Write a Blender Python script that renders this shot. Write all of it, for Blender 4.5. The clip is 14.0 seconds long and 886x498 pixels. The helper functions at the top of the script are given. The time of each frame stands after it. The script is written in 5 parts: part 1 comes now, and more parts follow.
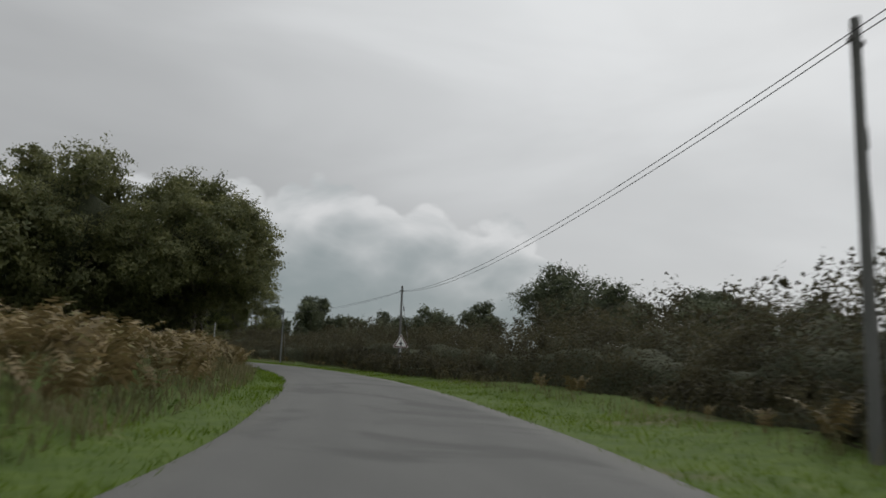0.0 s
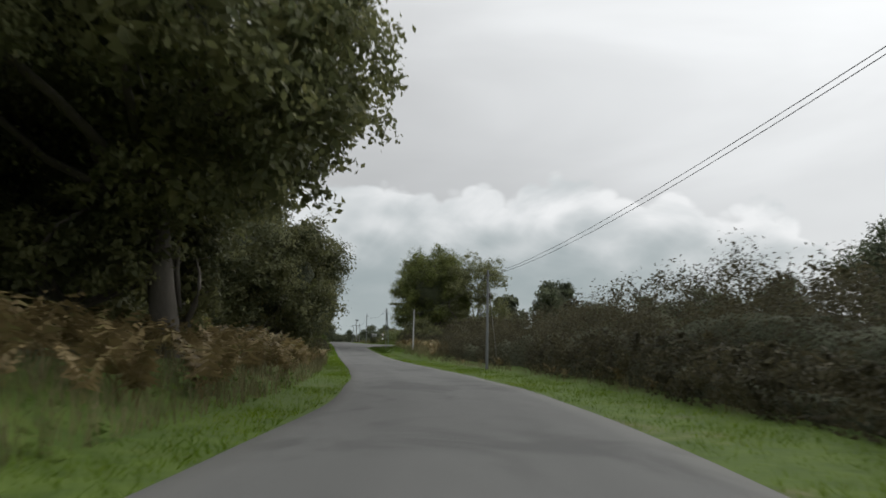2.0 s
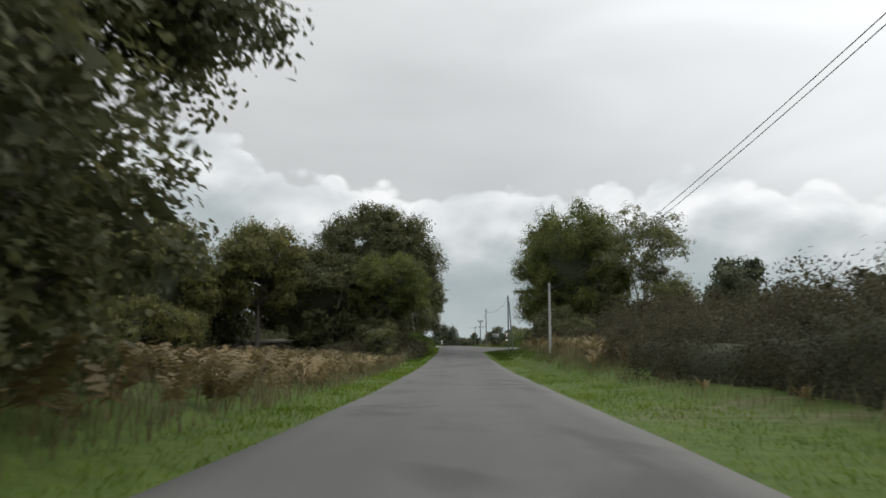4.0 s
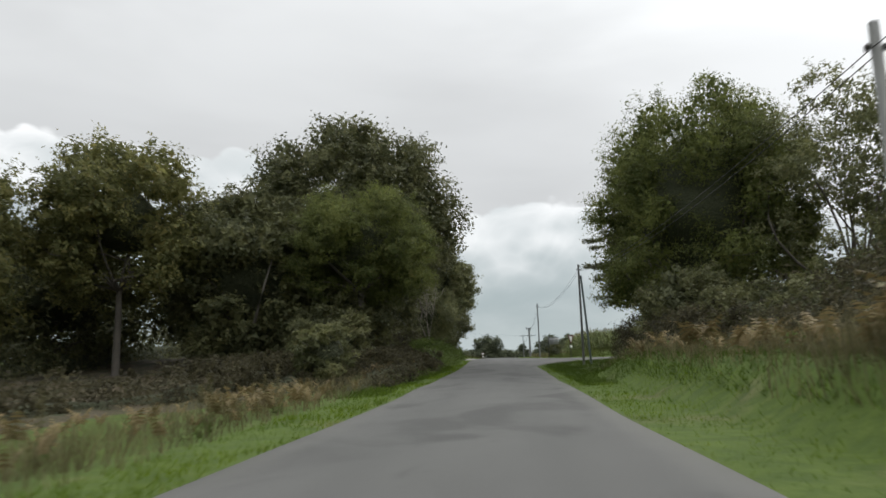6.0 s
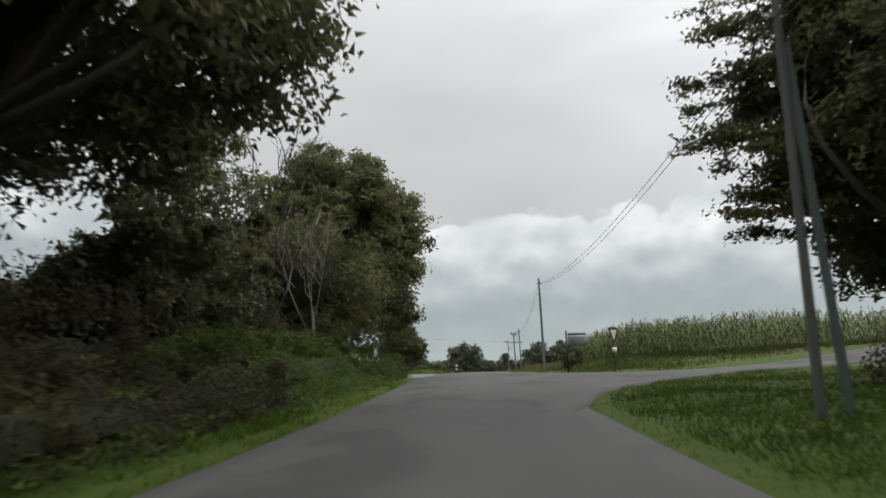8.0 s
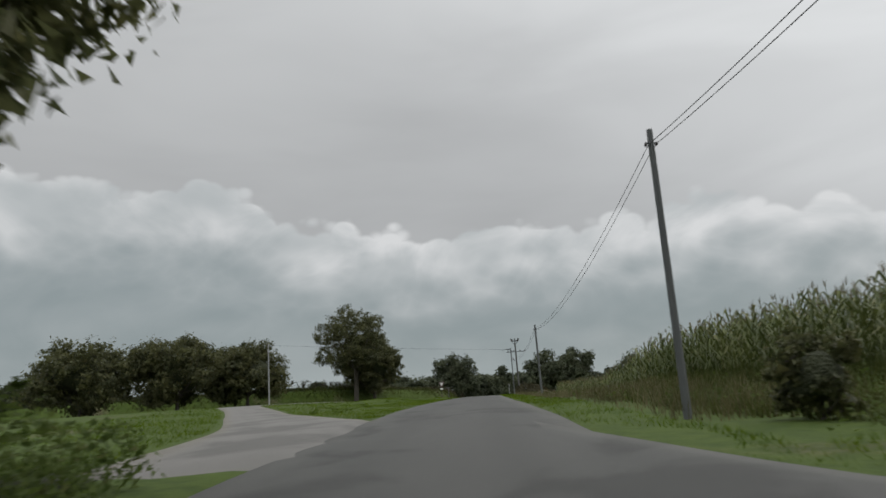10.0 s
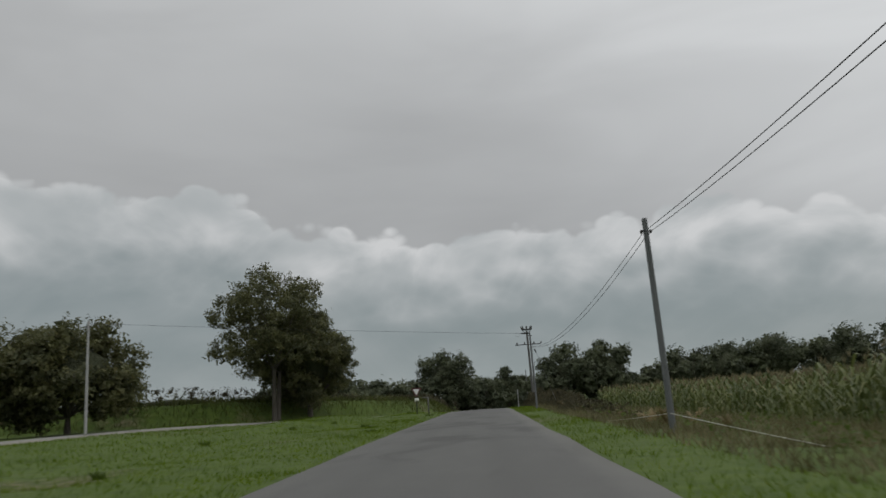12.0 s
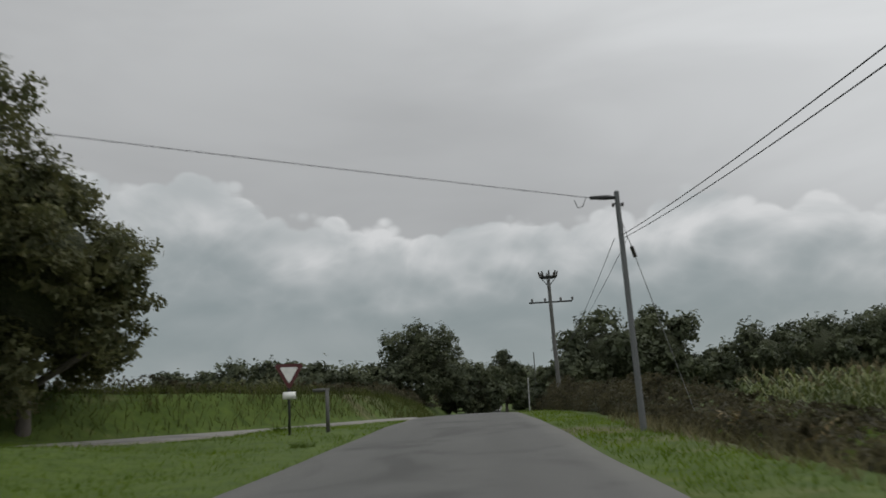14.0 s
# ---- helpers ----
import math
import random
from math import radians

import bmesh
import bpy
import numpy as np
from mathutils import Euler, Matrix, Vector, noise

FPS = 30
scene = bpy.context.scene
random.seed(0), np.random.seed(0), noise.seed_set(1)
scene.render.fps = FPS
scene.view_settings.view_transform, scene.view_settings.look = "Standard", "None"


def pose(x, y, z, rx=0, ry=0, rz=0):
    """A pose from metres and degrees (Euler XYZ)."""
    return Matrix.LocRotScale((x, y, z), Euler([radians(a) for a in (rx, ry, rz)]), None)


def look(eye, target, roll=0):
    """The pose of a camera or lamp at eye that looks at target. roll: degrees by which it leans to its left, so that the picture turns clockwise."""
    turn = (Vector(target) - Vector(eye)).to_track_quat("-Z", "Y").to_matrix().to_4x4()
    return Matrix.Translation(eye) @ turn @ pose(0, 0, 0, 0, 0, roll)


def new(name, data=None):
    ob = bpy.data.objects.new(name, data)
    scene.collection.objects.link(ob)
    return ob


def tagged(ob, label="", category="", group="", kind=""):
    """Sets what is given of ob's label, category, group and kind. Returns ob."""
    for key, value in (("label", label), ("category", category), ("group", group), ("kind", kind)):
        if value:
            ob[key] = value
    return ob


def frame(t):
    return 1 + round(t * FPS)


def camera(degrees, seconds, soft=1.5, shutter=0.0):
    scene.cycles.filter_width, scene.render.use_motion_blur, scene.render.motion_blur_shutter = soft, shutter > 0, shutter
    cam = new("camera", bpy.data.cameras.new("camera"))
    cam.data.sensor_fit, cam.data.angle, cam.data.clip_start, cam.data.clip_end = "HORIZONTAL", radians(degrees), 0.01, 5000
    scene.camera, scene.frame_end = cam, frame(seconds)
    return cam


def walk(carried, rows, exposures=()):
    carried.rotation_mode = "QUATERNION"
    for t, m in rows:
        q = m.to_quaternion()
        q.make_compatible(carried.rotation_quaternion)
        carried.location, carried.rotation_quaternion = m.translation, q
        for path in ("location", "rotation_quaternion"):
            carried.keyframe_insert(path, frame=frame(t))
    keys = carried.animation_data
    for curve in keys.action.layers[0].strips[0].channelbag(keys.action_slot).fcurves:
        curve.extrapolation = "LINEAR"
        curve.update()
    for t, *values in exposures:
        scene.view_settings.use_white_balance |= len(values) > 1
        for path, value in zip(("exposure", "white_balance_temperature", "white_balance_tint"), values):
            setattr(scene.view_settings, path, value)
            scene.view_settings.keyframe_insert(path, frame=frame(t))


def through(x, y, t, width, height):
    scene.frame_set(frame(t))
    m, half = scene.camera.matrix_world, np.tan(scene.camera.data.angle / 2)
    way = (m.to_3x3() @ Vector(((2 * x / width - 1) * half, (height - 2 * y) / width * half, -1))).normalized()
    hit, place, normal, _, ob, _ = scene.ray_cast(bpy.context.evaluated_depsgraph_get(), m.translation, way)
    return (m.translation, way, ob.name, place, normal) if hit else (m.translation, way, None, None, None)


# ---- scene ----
cam = camera(62.3, 14.0, soft=1.6, shutter=0.2)
PATH = [
    (0, (0.879, -1.324, 0.496), (1.788, 0.429, 0.810), 2.3),
    (0.5, (4.950, 7.288, 0.588), (5.706, 9.114, 0.893), 2.1),
    (1, (8.441, 16.493, 0.689), (9.022, 18.384, 0.985), 2.0),
    (1.5, (10.994, 24.904, 0.743), (11.424, 26.835, 1.034), 1.2),
    (2, (12.943, 33.500, 0.816), (13.235, 35.457, 1.104), 1.3),
    (2.5, (14.248, 41.061, 0.885), (14.429, 43.032, 1.172), 1.3),
    (3, (15.250, 49.794, 0.963), (15.341, 51.771, 1.251), 1.2),
    (5.5, (16.821, 92.214, 1.305), (16.652, 94.181, 1.629), -1.3),
    (6, (16.899, 101.135, 1.419), (16.725, 103.099, 1.755), -1.4),
    (6.5, (16.643, 109.172, 1.561), (16.502, 111.138, 1.905), -1.8),
    (7, (16.663, 118.446, 1.807), (16.527, 120.410, 2.158), -2.0),
    (7.5, (16.596, 127.095, 2.074), (16.473, 129.059, 2.435), -2.9),
    (8, (16.717, 136.136, 2.305), (16.599, 138.099, 2.670), -2.0),
    (8.5, (16.716, 144.044, 2.550), (16.601, 146.006, 2.917), -0.8),
    (9, (16.494, 152.307, 2.911), (16.396, 154.268, 3.290), -2.2),
    (11.5, (15.958, 194.443, 4.294), (15.875, 196.398, 4.708), -4.1),
    (12, (15.831, 203.742, 4.392), (15.755, 205.697, 4.804), -4.1),
    (12.5, (15.764, 212.336, 4.412), (15.699, 214.291, 4.823), -4.5),
    (13, (15.717, 221.564, 4.538), (15.652, 223.523, 4.940), -3.8),
    (13.5, (15.783, 230.313, 4.569), (15.719, 232.272, 4.966), -3.9),
    (14, (15.935, 239.654, 4.629), (15.874, 241.615, 5.017), -3.3),
]
walk(cam, [(t, look(eye, target, roll)) for t, eye, target, roll in PATH],
     exposures=[(0.0, -0.28), (0.7, -0.08), (1.5, 0.08), (3.0, 0.22), (5.5, 0.40), (6.5, 0.48), (7.5, 0.42), (8.3, 0.15), (9.0, 0.0), (11.5, -0.40), (14.0, -0.30)])

# ---- world: overcast sky with a bank of cumulus low over the land ----
SUN_AZ, SUN_EL = radians(57), radians(38)      # clockwise from +y


class Graph:
    """Short hand for node trees: each call makes a node and gives back its output."""

    def __init__(self, tree):
        self.tree = tree

    def put(self, socket, value):
        if isinstance(value, bpy.types.NodeSocket):
            self.tree.links.new(value, socket)
        else:
            socket.default_value = value

    def math(self, op, a, b=0.0, c=0.0, clamp=False):
        n = self.tree.nodes.new("ShaderNodeMath")
        n.operation, n.use_clamp = op, clamp
        for s, v in zip(n.inputs, (a, b, c)):
            self.put(s, v)
        return n.outputs[0]

    def span(self, value, a, b, lo=0.0, hi=1.0, smooth=True):
        n = self.tree.nodes.new("ShaderNodeMapRange")
        n.interpolation_type = "SMOOTHSTEP" if smooth else "LINEAR"
        for s, v in zip(n.inputs, (value, a, b, lo, hi)):
            self.put(s, v)
        return n.outputs[0]

    def vec(self, x, y, z=0.0):
        n = self.tree.nodes.new("ShaderNodeCombineXYZ")
        for s, v in zip(n.inputs, (x, y, z)):
            self.put(s, v)
        return n.outputs[0]

    def mul(self, v, s):
        n = self.tree.nodes.new("ShaderNodeVectorMath")
        n.operation = "MULTIPLY"
        self.put(n.inputs[0], v)
        self.put(n.inputs[1], s)
        return n.outputs[0]

    def noise(self, v, scale, detail=3.0, rough=0.55, distort=0.0):
        n = self.tree.nodes.new("ShaderNodeTexNoise")
        if v is not None:
            self.put(n.inputs["Vector"], v)
        n.inputs["Scale"].default_value, n.inputs["Detail"].default_value = scale, detail
        n.inputs["Roughness"].default_value, n.inputs["Distortion"].default_value = rough, distort
        return n.outputs["Fac"]

    def cells(self, v, scale, smooth=0.3):
        n = self.tree.nodes.new("ShaderNodeTexVoronoi")
        n.feature = "SMOOTH_F1"
        self.put(n.inputs["Vector"], v)
        n.inputs["Scale"].default_value, n.inputs["Smoothness"].default_value = scale, smooth
        return n.outputs["Distance"]

    def mix(self, fac, a, b, how="MIX"):
        n = self.tree.nodes.new("ShaderNodeMix")
        n.data_type, n.blend_type = "RGBA", how
        self.put(n.inputs[0], fac)
        for s, v in zip((n.inputs[6], n.inputs[7]), (a, b)):
            self.put(s, (*v, 1.0) if isinstance(v, tuple) and len(v) == 3 else v)
        return n.outputs[2]


world = bpy.data.worlds.new("overcast_sky")
scene.world = world
world.use_nodes = True
wt = world.node_tree
wt.nodes.clear()
g = Graph(wt)
coord = wt.nodes.new("ShaderNodeTexCoord").outputs["Generated"]
sep = wt.nodes.new("ShaderNodeSeparateXYZ")
wt.links.new(coord, sep.inputs[0])
dx, dy, dz = sep.outputs
az = g.math("ARCTAN2", dx, dy)                   # 0 along the lane, positive to the east
el = g.math("ARCSINE", dz)
uv = g.vec(az, g.math("MULTIPLY", el, 1.5), 0.0)
# height of the cumulus bank's ragged top
lumps = g.math("MULTIPLY", g.math("SUBTRACT", 0.45, g.cells(uv, 14.0, 0.06)), 0.055)
small = g.math("MULTIPLY", g.math("SUBTRACT", 0.4, g.cells(uv, 40.0, 0.10)), 0.022)
broad = g.math("MULTIPLY", g.math("SUBTRACT", g.noise(g.vec(az, 0.0, 3.0), 3.2, 2.0), 0.5), 0.03)
west = g.span(az, -0.36, -0.22, 0.062, 0.0)      # higher towers to the west
east = g.math("ADD", g.span(az, 0.30, 0.60, 0.0, -0.035), g.span(az, 0.58, 0.70, 0.0, -0.16))
top = g.math("ADD", g.math("ADD", g.math("ADD", lumps, small), g.math("ADD", broad, 0.238)), g.math("ADD", east, west))
depth = g.math("SUBTRACT", top, el)
bank = g.span(depth, -0.004, 0.010)
folds = g.noise(uv, 7.0, 5.0, 0.55, 0.6)
billow = g.cells(g.vec(az, g.math("MULTIPLY", el, 2.4), 1.7), 9.0, 0.5)
inner = g.math("ADD", g.math("MULTIPLY", folds, 0.75), g.math("MULTIPLY", g.math("SUBTRACT", 0.75, billow), 0.35))
lit = g.math("MULTIPLY", g.span(depth, 0.0, 0.14, 1.0, 0.22), g.span(inner, 0.30, 0.70, 0.55, 1.15))
bank_tone = g.mix(lit, (0.245, 0.300, 0.313), (0.79, 0.80, 0.805))
haze = g.span(el, 0.0, 0.07, 0.55, 0.0)
bank_tone = g.mix(haze, bank_tone, (0.44, 0.50, 0.51))
# grey veil above, brighter towards the hidden sun and the zenith
to_sun = wt.nodes.new("ShaderNodeVectorMath")
to_sun.operation = "DOT_PRODUCT"
wt.links.new(coord, to_sun.inputs[0])
to_sun.inputs[1].default_value = (math.sin(SUN_AZ) * math.cos(SUN_EL), math.cos(SUN_AZ) * math.cos(SUN_EL), math.sin(SUN_EL))
glow = g.span(to_sun.outputs["Value"], 0.55, 1.0, 0.0, 1.0)
veil_noise = g.noise(g.vec(az, g.math("MULTIPLY", el, 3.0), 5.0), 2.2, 4.0, 0.5, 0.3)
veil = g.math("ADD", g.span(el, 0.15, 1.2, 0.49, 1.02), g.math("MULTIPLY", glow, 0.32))
veil = g.math("ADD", veil, g.span(el, 0.6, 1.3, 0.0, 0.6))
veil = g.math("ADD", veil, g.span(dy, 0.25, -0.9, 0.0, 0.42))   # clearer, brighter sky to the south
veil = g.math("MULTIPLY", veil, g.span(veil_noise, 0.3, 0.7, 0.93, 1.07))
veil_tone = g.mix(1.0, g.vec(veil, veil, veil), (0.970, 0.990, 1.000), "MULTIPLY")
cloud_tone = g.mix(bank, veil_tone, bank_tone)
sky = wt.nodes.new("ShaderNodeTexSky")
sky.sky_type, sky.sun_disc = "NISHITA", False
sky.sun_elevation, sky.sun_rotation = SUN_EL, SUN_AZ
clear = g.mix(1.0, sky.outputs[0], (0.08, 0.08, 0.08), "MULTIPLY")
tone = g.mix(0.96, clear, cloud_tone)
back = wt.nodes.new("ShaderNodeBackground")
wt.links.new(tone, back.inputs[0])
back.inputs[1].default_value = 1.0
out = wt.nodes.new("ShaderNodeOutputWorld")
wt.links.new(back.outputs[0], out.inputs[0])

sun = new("sun", bpy.data.lights.new("sun", "SUN"))
sun.data.energy, sun.data.angle, sun.data.color = 0.75, radians(25), (1.0, 0.97, 0.92)
sun.matrix_world = look((0, 0, 60), (-math.sin(SUN_AZ) * math.cos(SUN_EL), -math.cos(SUN_AZ) * math.cos(SUN_EL), 60 - math.sin(SUN_EL)))

# ---- materials ----


def material(name, rough=0.8):
    m = bpy.data.materials.new(name)
    m.use_nodes = True
    bsdf = m.node_tree.nodes["Principled BSDF"]
    bsdf.inputs["Roughness"].default_value = rough
    bsdf.inputs["Specular IOR Level"].default_value = 0.3
    return m, Graph(m.node_tree), bsdf


def place_of(gr):
    return gr.tree.nodes.new("ShaderNodeNewGeometry").outputs["Position"]


def bumped(gr, bsdf, height, strength, distance=0.02):
    b = gr.tree.nodes.new("ShaderNodeBump")
    b.inputs["Strength"].default_value, b.inputs["Distance"].default_value = strength, distance
    gr.put(b.inputs["Height"], height)
    gr.tree.links.new(b.outputs[0], bsdf.inputs["Normal"])


def leafy(name, dark, light, yellow, through=0.55, clump=1.3, gloss=0.2):
    """Leaves: each its own tint, clumps of old and young ones, a little light passing through."""
    m, gr, bsdf = material(name, 0.55)
    geo = gr.tree.nodes.new("ShaderNodeNewGeometry")
    each = geo.outputs["Random Per Island"]
    big = gr.span(gr.noise(geo.outputs["Position"], 1.0 / clump, 3.0), 0.38, 0.66)
    tone = gr.mix(gr.math("ADD", gr.math("MULTIPLY", each, 0.28), gr.math("MULTIPLY", big, 0.72)), dark, light)
    tone = gr.mix(gr.span(each, 0.88, 1.0, 0.0, 0.5), tone, yellow)
    gr.put(bsdf.inputs["Base Color"], tone)
    bsdf.inputs["Specular IOR Level"].default_value = gloss
    trans = gr.tree.nodes.new("ShaderNodeBsdfTranslucent")
    gr.put(trans.inputs[0], tone)
    mixer = gr.tree.nodes.new("ShaderNodeMixShader")
    mixer.inputs[0].default_value = through
    gr.tree.links.new(bsdf.outputs[0], mixer.inputs[1])
    gr.tree.links.new(trans.outputs[0], mixer.inputs[2])
    gr.tree.links.new(mixer.outputs[0], gr.tree.nodes["Material Output"].inputs[0])
    return m


OAK = leafy("oak_leaves", (0.086, 0.098, 0.044), (0.186, 0.188, 0.080), (0.22, 0.20, 0.08), 0.5, gloss=0.3)
DARK = leafy("dark_leaves", (0.062, 0.070, 0.034), (0.144, 0.146, 0.062), (0.18, 0.16, 0.07), 0.42, gloss=0.22)
WILLOW = leafy("willow_leaves", (0.062, 0.080, 0.025), (0.185, 0.204, 0.060), (0.21, 0.195, 0.07))
AUTUMN = leafy("turning_leaves", (0.080, 0.090, 0.036), (0.215, 0.208, 0.074), (0.30, 0.24, 0.08))
HEDGE = leafy("hedge_leaves", (0.037, 0.035, 0.021), (0.086, 0.078, 0.042), (0.115, 0.096, 0.056), 0.5, 1.1, gloss=0.12)
FARLEAF = leafy("distant_leaves", (0.058, 0.070, 0.044), (0.112, 0.126, 0.072), (0.12, 0.125, 0.07), 0.3, 3.0, gloss=0.1)
BRACKEN = leafy("bracken_fronds", (0.100, 0.076, 0.033), (0.240, 0.180, 0.087), (0.12, 0.140, 0.045), 0.3, 1.8)
DRYGRASS = leafy("dry_grass", (0.071, 0.067, 0.029), (0.193, 0.168, 0.088), (0.101, 0.118, 0.042), 0.3, 1.6)
WEEDS = leafy("green_weeds", (0.056, 0.086, 0.019), (0.118, 0.158, 0.040), (0.17, 0.16, 0.07), 0.5, 1.2, gloss=0.1)
# Darker verge grass: tree shade put into the blade colour; also used for tussocks.
SHADE_TUSSOCK_GRASS = leafy("shade_and_tussock_blades", (0.040, 0.066, 0.010), (0.076, 0.114, 0.018), (0.10, 0.12, 0.03), 0.5, 1.4, gloss=0.04)
GRASS = leafy("verge_grass", (0.062, 0.106, 0.008), (0.132, 0.192, 0.017), (0.18, 0.19, 0.04), 0.5, 1.7, gloss=0.04)
ROUGH = leafy("rough_olive_grass", (0.044, 0.056, 0.015), (0.100, 0.114, 0.034), (0.15, 0.13, 0.06), 0.3, 1.9, gloss=0.06)
MAIZE = leafy("maize_leaves", (0.054, 0.074, 0.022), (0.128, 0.146, 0.046), (0.24, 0.22, 0.10), 0.3, 2.0)
TASSEL = leafy("maize_tassels", (0.12, 0.105, 0.055), (0.22, 0.19, 0.11), (0.22, 0.19, 0.12), 0.2)


# Dark tone of crown and hedge cores: shade between leaves put into the colour.
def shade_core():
    m, gr, bsdf = material("inner_shade_fill", 0.9)
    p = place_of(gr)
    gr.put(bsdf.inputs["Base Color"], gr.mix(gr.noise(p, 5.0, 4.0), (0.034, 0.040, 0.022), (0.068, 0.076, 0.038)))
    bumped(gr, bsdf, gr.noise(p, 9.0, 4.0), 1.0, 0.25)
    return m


CORE = shade_core()


def barky(name, a, b, grain=(9.0, 9.0, 1.4)):
    m, gr, bsdf = material(name, 0.9)
    p = place_of(gr)
    fine = gr.noise(gr.mul(p, grain), 2.2, 5.0, 0.65, 0.8)
    gr.put(bsdf.inputs["Base Color"], gr.mix(gr.math("MULTIPLY", gr.math("ADD", fine, gr.noise(p, 1.3, 3.0)), 0.5), a, b))
    bumped(gr, bsdf, fine, 0.8, 0.03)
    return m


BARK = barky("oak_bark", (0.035, 0.030, 0.024), (0.15, 0.135, 0.115))
PALEBARK = barky("bare_dead_wood", (0.12, 0.105, 0.085), (0.34, 0.31, 0.26))
TIMBER = barky("weathered_pole_timber", (0.062, 0.061, 0.058), (0.185, 0.184, 0.178), (22.0, 22.0, 0.5))
PALETIMBER = barky("pale_pole_timber", (0.080, 0.085, 0.086), (0.200, 0.208, 0.210), (22.0, 22.0, 0.5))
GREYPOLE = barky("bleached_pole_timber", (0.22, 0.22, 0.215), (0.42, 0.42, 0.41), (22.0, 22.0, 0.5))


def plain(name, tone, rough=0.5, metal=0.0, grime=0.25, size=6.0):
    m, gr, bsdf = material(name, rough)
    dirt = gr.span(gr.noise(place_of(gr), size, 5.0, 0.6), 0.35, 0.75)
    gr.put(bsdf.inputs["Base Color"], gr.mix(gr.math("MULTIPLY", dirt, grime), tone, tuple(0.35 * c + 0.02 for c in tone)))
    bsdf.inputs["Metallic"].default_value = metal
    return m


CABLE = plain("black_cable_sheath", (0.018, 0.018, 0.02), 0.5)
STEEL = plain("galvanised_steel", (0.32, 0.33, 0.34), 0.5, 0.7)
DARKSTEEL = plain("dark_painted_steel", (0.035, 0.036, 0.036), 0.5, 0.2)
WHITE = plain("white_sign_face", (0.72, 0.72, 0.70), 0.4, 0.0, 0.35, 5.0)
RED = plain("faded_red_sign_face", (0.09, 0.026, 0.027), 0.45, 0.0, 0.3, 8.0)
BLACK = plain("black_sign_print", (0.015, 0.017, 0.017), 0.5)
CERAMIC = plain("dark_insulator", (0.05, 0.045, 0.04), 0.3)
ROPE = plain("pale_fence_tape", (0.42, 0.41, 0.36), 0.7)
BOARDGREY = plain("weathered_board_face", (0.27, 0.285, 0.28), 0.6, 0.0, 0.4, 3.0)
GREYSTRIP = plain("faded_grey_print", (0.17, 0.18, 0.185), 0.6, 0.0, 0.4, 4.0)
MOSSY = barky("mossy_strut_timber", (0.075, 0.092, 0.090), (0.165, 0.195, 0.190), (22.0, 22.0, 0.5))


def asphalt(name, dark, light, edge):
    """Old chippings: coarse grain, sealed patches, wheel tracks polished darker along the lane."""
    m, gr, bsdf = material(name, 0.85)
    p = place_of(gr)
    tex = gr.tree.nodes.new("ShaderNodeUVMap")
    s = gr.tree.nodes.new("ShaderNodeSeparateXYZ")
    gr.tree.links.new(tex.outputs[0], s.inputs[0])
    across = s.outputs[0]                          # 0 at the left edge, 1 at the right
    speck = gr.noise(p, 55.0, 3.0, 0.7)
    blotch = gr.noise(gr.mul(p, (1.0, 0.35, 1.0)), 0.9, 4.0, 0.6, 0.4)
    patch = gr.span(gr.noise(gr.mul(p, (1.0, 0.55, 1.0)), 0.42, 4.0, 0.55, 0.7), 0.50, 0.64)
    tone = gr.mix(gr.math("ADD", gr.math("MULTIPLY", speck, 0.4), gr.math("MULTIPLY", blotch, 0.6)), dark, light)
    tone = gr.mix(gr.math("MULTIPLY", patch, 0.5), tone, tuple(0.5 * c for c in dark))
    off = gr.math("ABSOLUTE", gr.math("SUBTRACT", across, 0.5))
    wear = gr.span(gr.math("ADD", off, gr.math("MULTIPLY", gr.noise(p, 1.2, 3.0), 0.06)), 0.40, 0.52)
    tone = gr.mix(gr.math("MULTIPLY", wear, 0.5), tone, edge)
    track = gr.math("MULTIPLY", gr.span(gr.math("ABSOLUTE", gr.math("SUBTRACT", off, 0.20)), 0.0, 0.10, 1.0, 0.0), blotch)
    tone = gr.mix(gr.math("MULTIPLY", track, 0.5), tone, dark)
    gr.put(bsdf.inputs["Base Color"], tone)
    bumped(gr, bsdf, gr.math("ADD", speck, gr.math("MULTIPLY", gr.noise(p, 4.0, 2.0), 0.6)), 0.35, 0.012)
    return m


ASPHALT = asphalt("worn_asphalt", (0.062, 0.062, 0.059), (0.112, 0.111, 0.105), (0.132, 0.130, 0.119))
LANE = asphalt("sandy_side_lane", (0.136, 0.132, 0.123), (0.221, 0.212, 0.200), (0.187, 0.170, 0.136))


def earth():
    m, gr, bsdf = material("turf_and_soil", 0.95)
    p = place_of(gr)
    near = gr.noise(p, 2.3, 5.0, 0.65)
    wide = gr.noise(p, 0.16, 4.0, 0.6)
    turf = gr.mix(gr.span(near, 0.3, 0.7), (0.036, 0.062, 0.006), (0.062, 0.094, 0.011))
    dry = gr.mix(gr.span(near, 0.3, 0.7), (0.055, 0.048, 0.026), (0.120, 0.105, 0.058))
    gr.put(bsdf.inputs["Base Color"], gr.mix(gr.span(gr.math("ADD", wide, gr.math("MULTIPLY", near, 0.25)), 0.68, 0.86), turf, dry))
    bumped(gr, bsdf, near, 0.5, 0.05)
    return m


EARTH = earth()


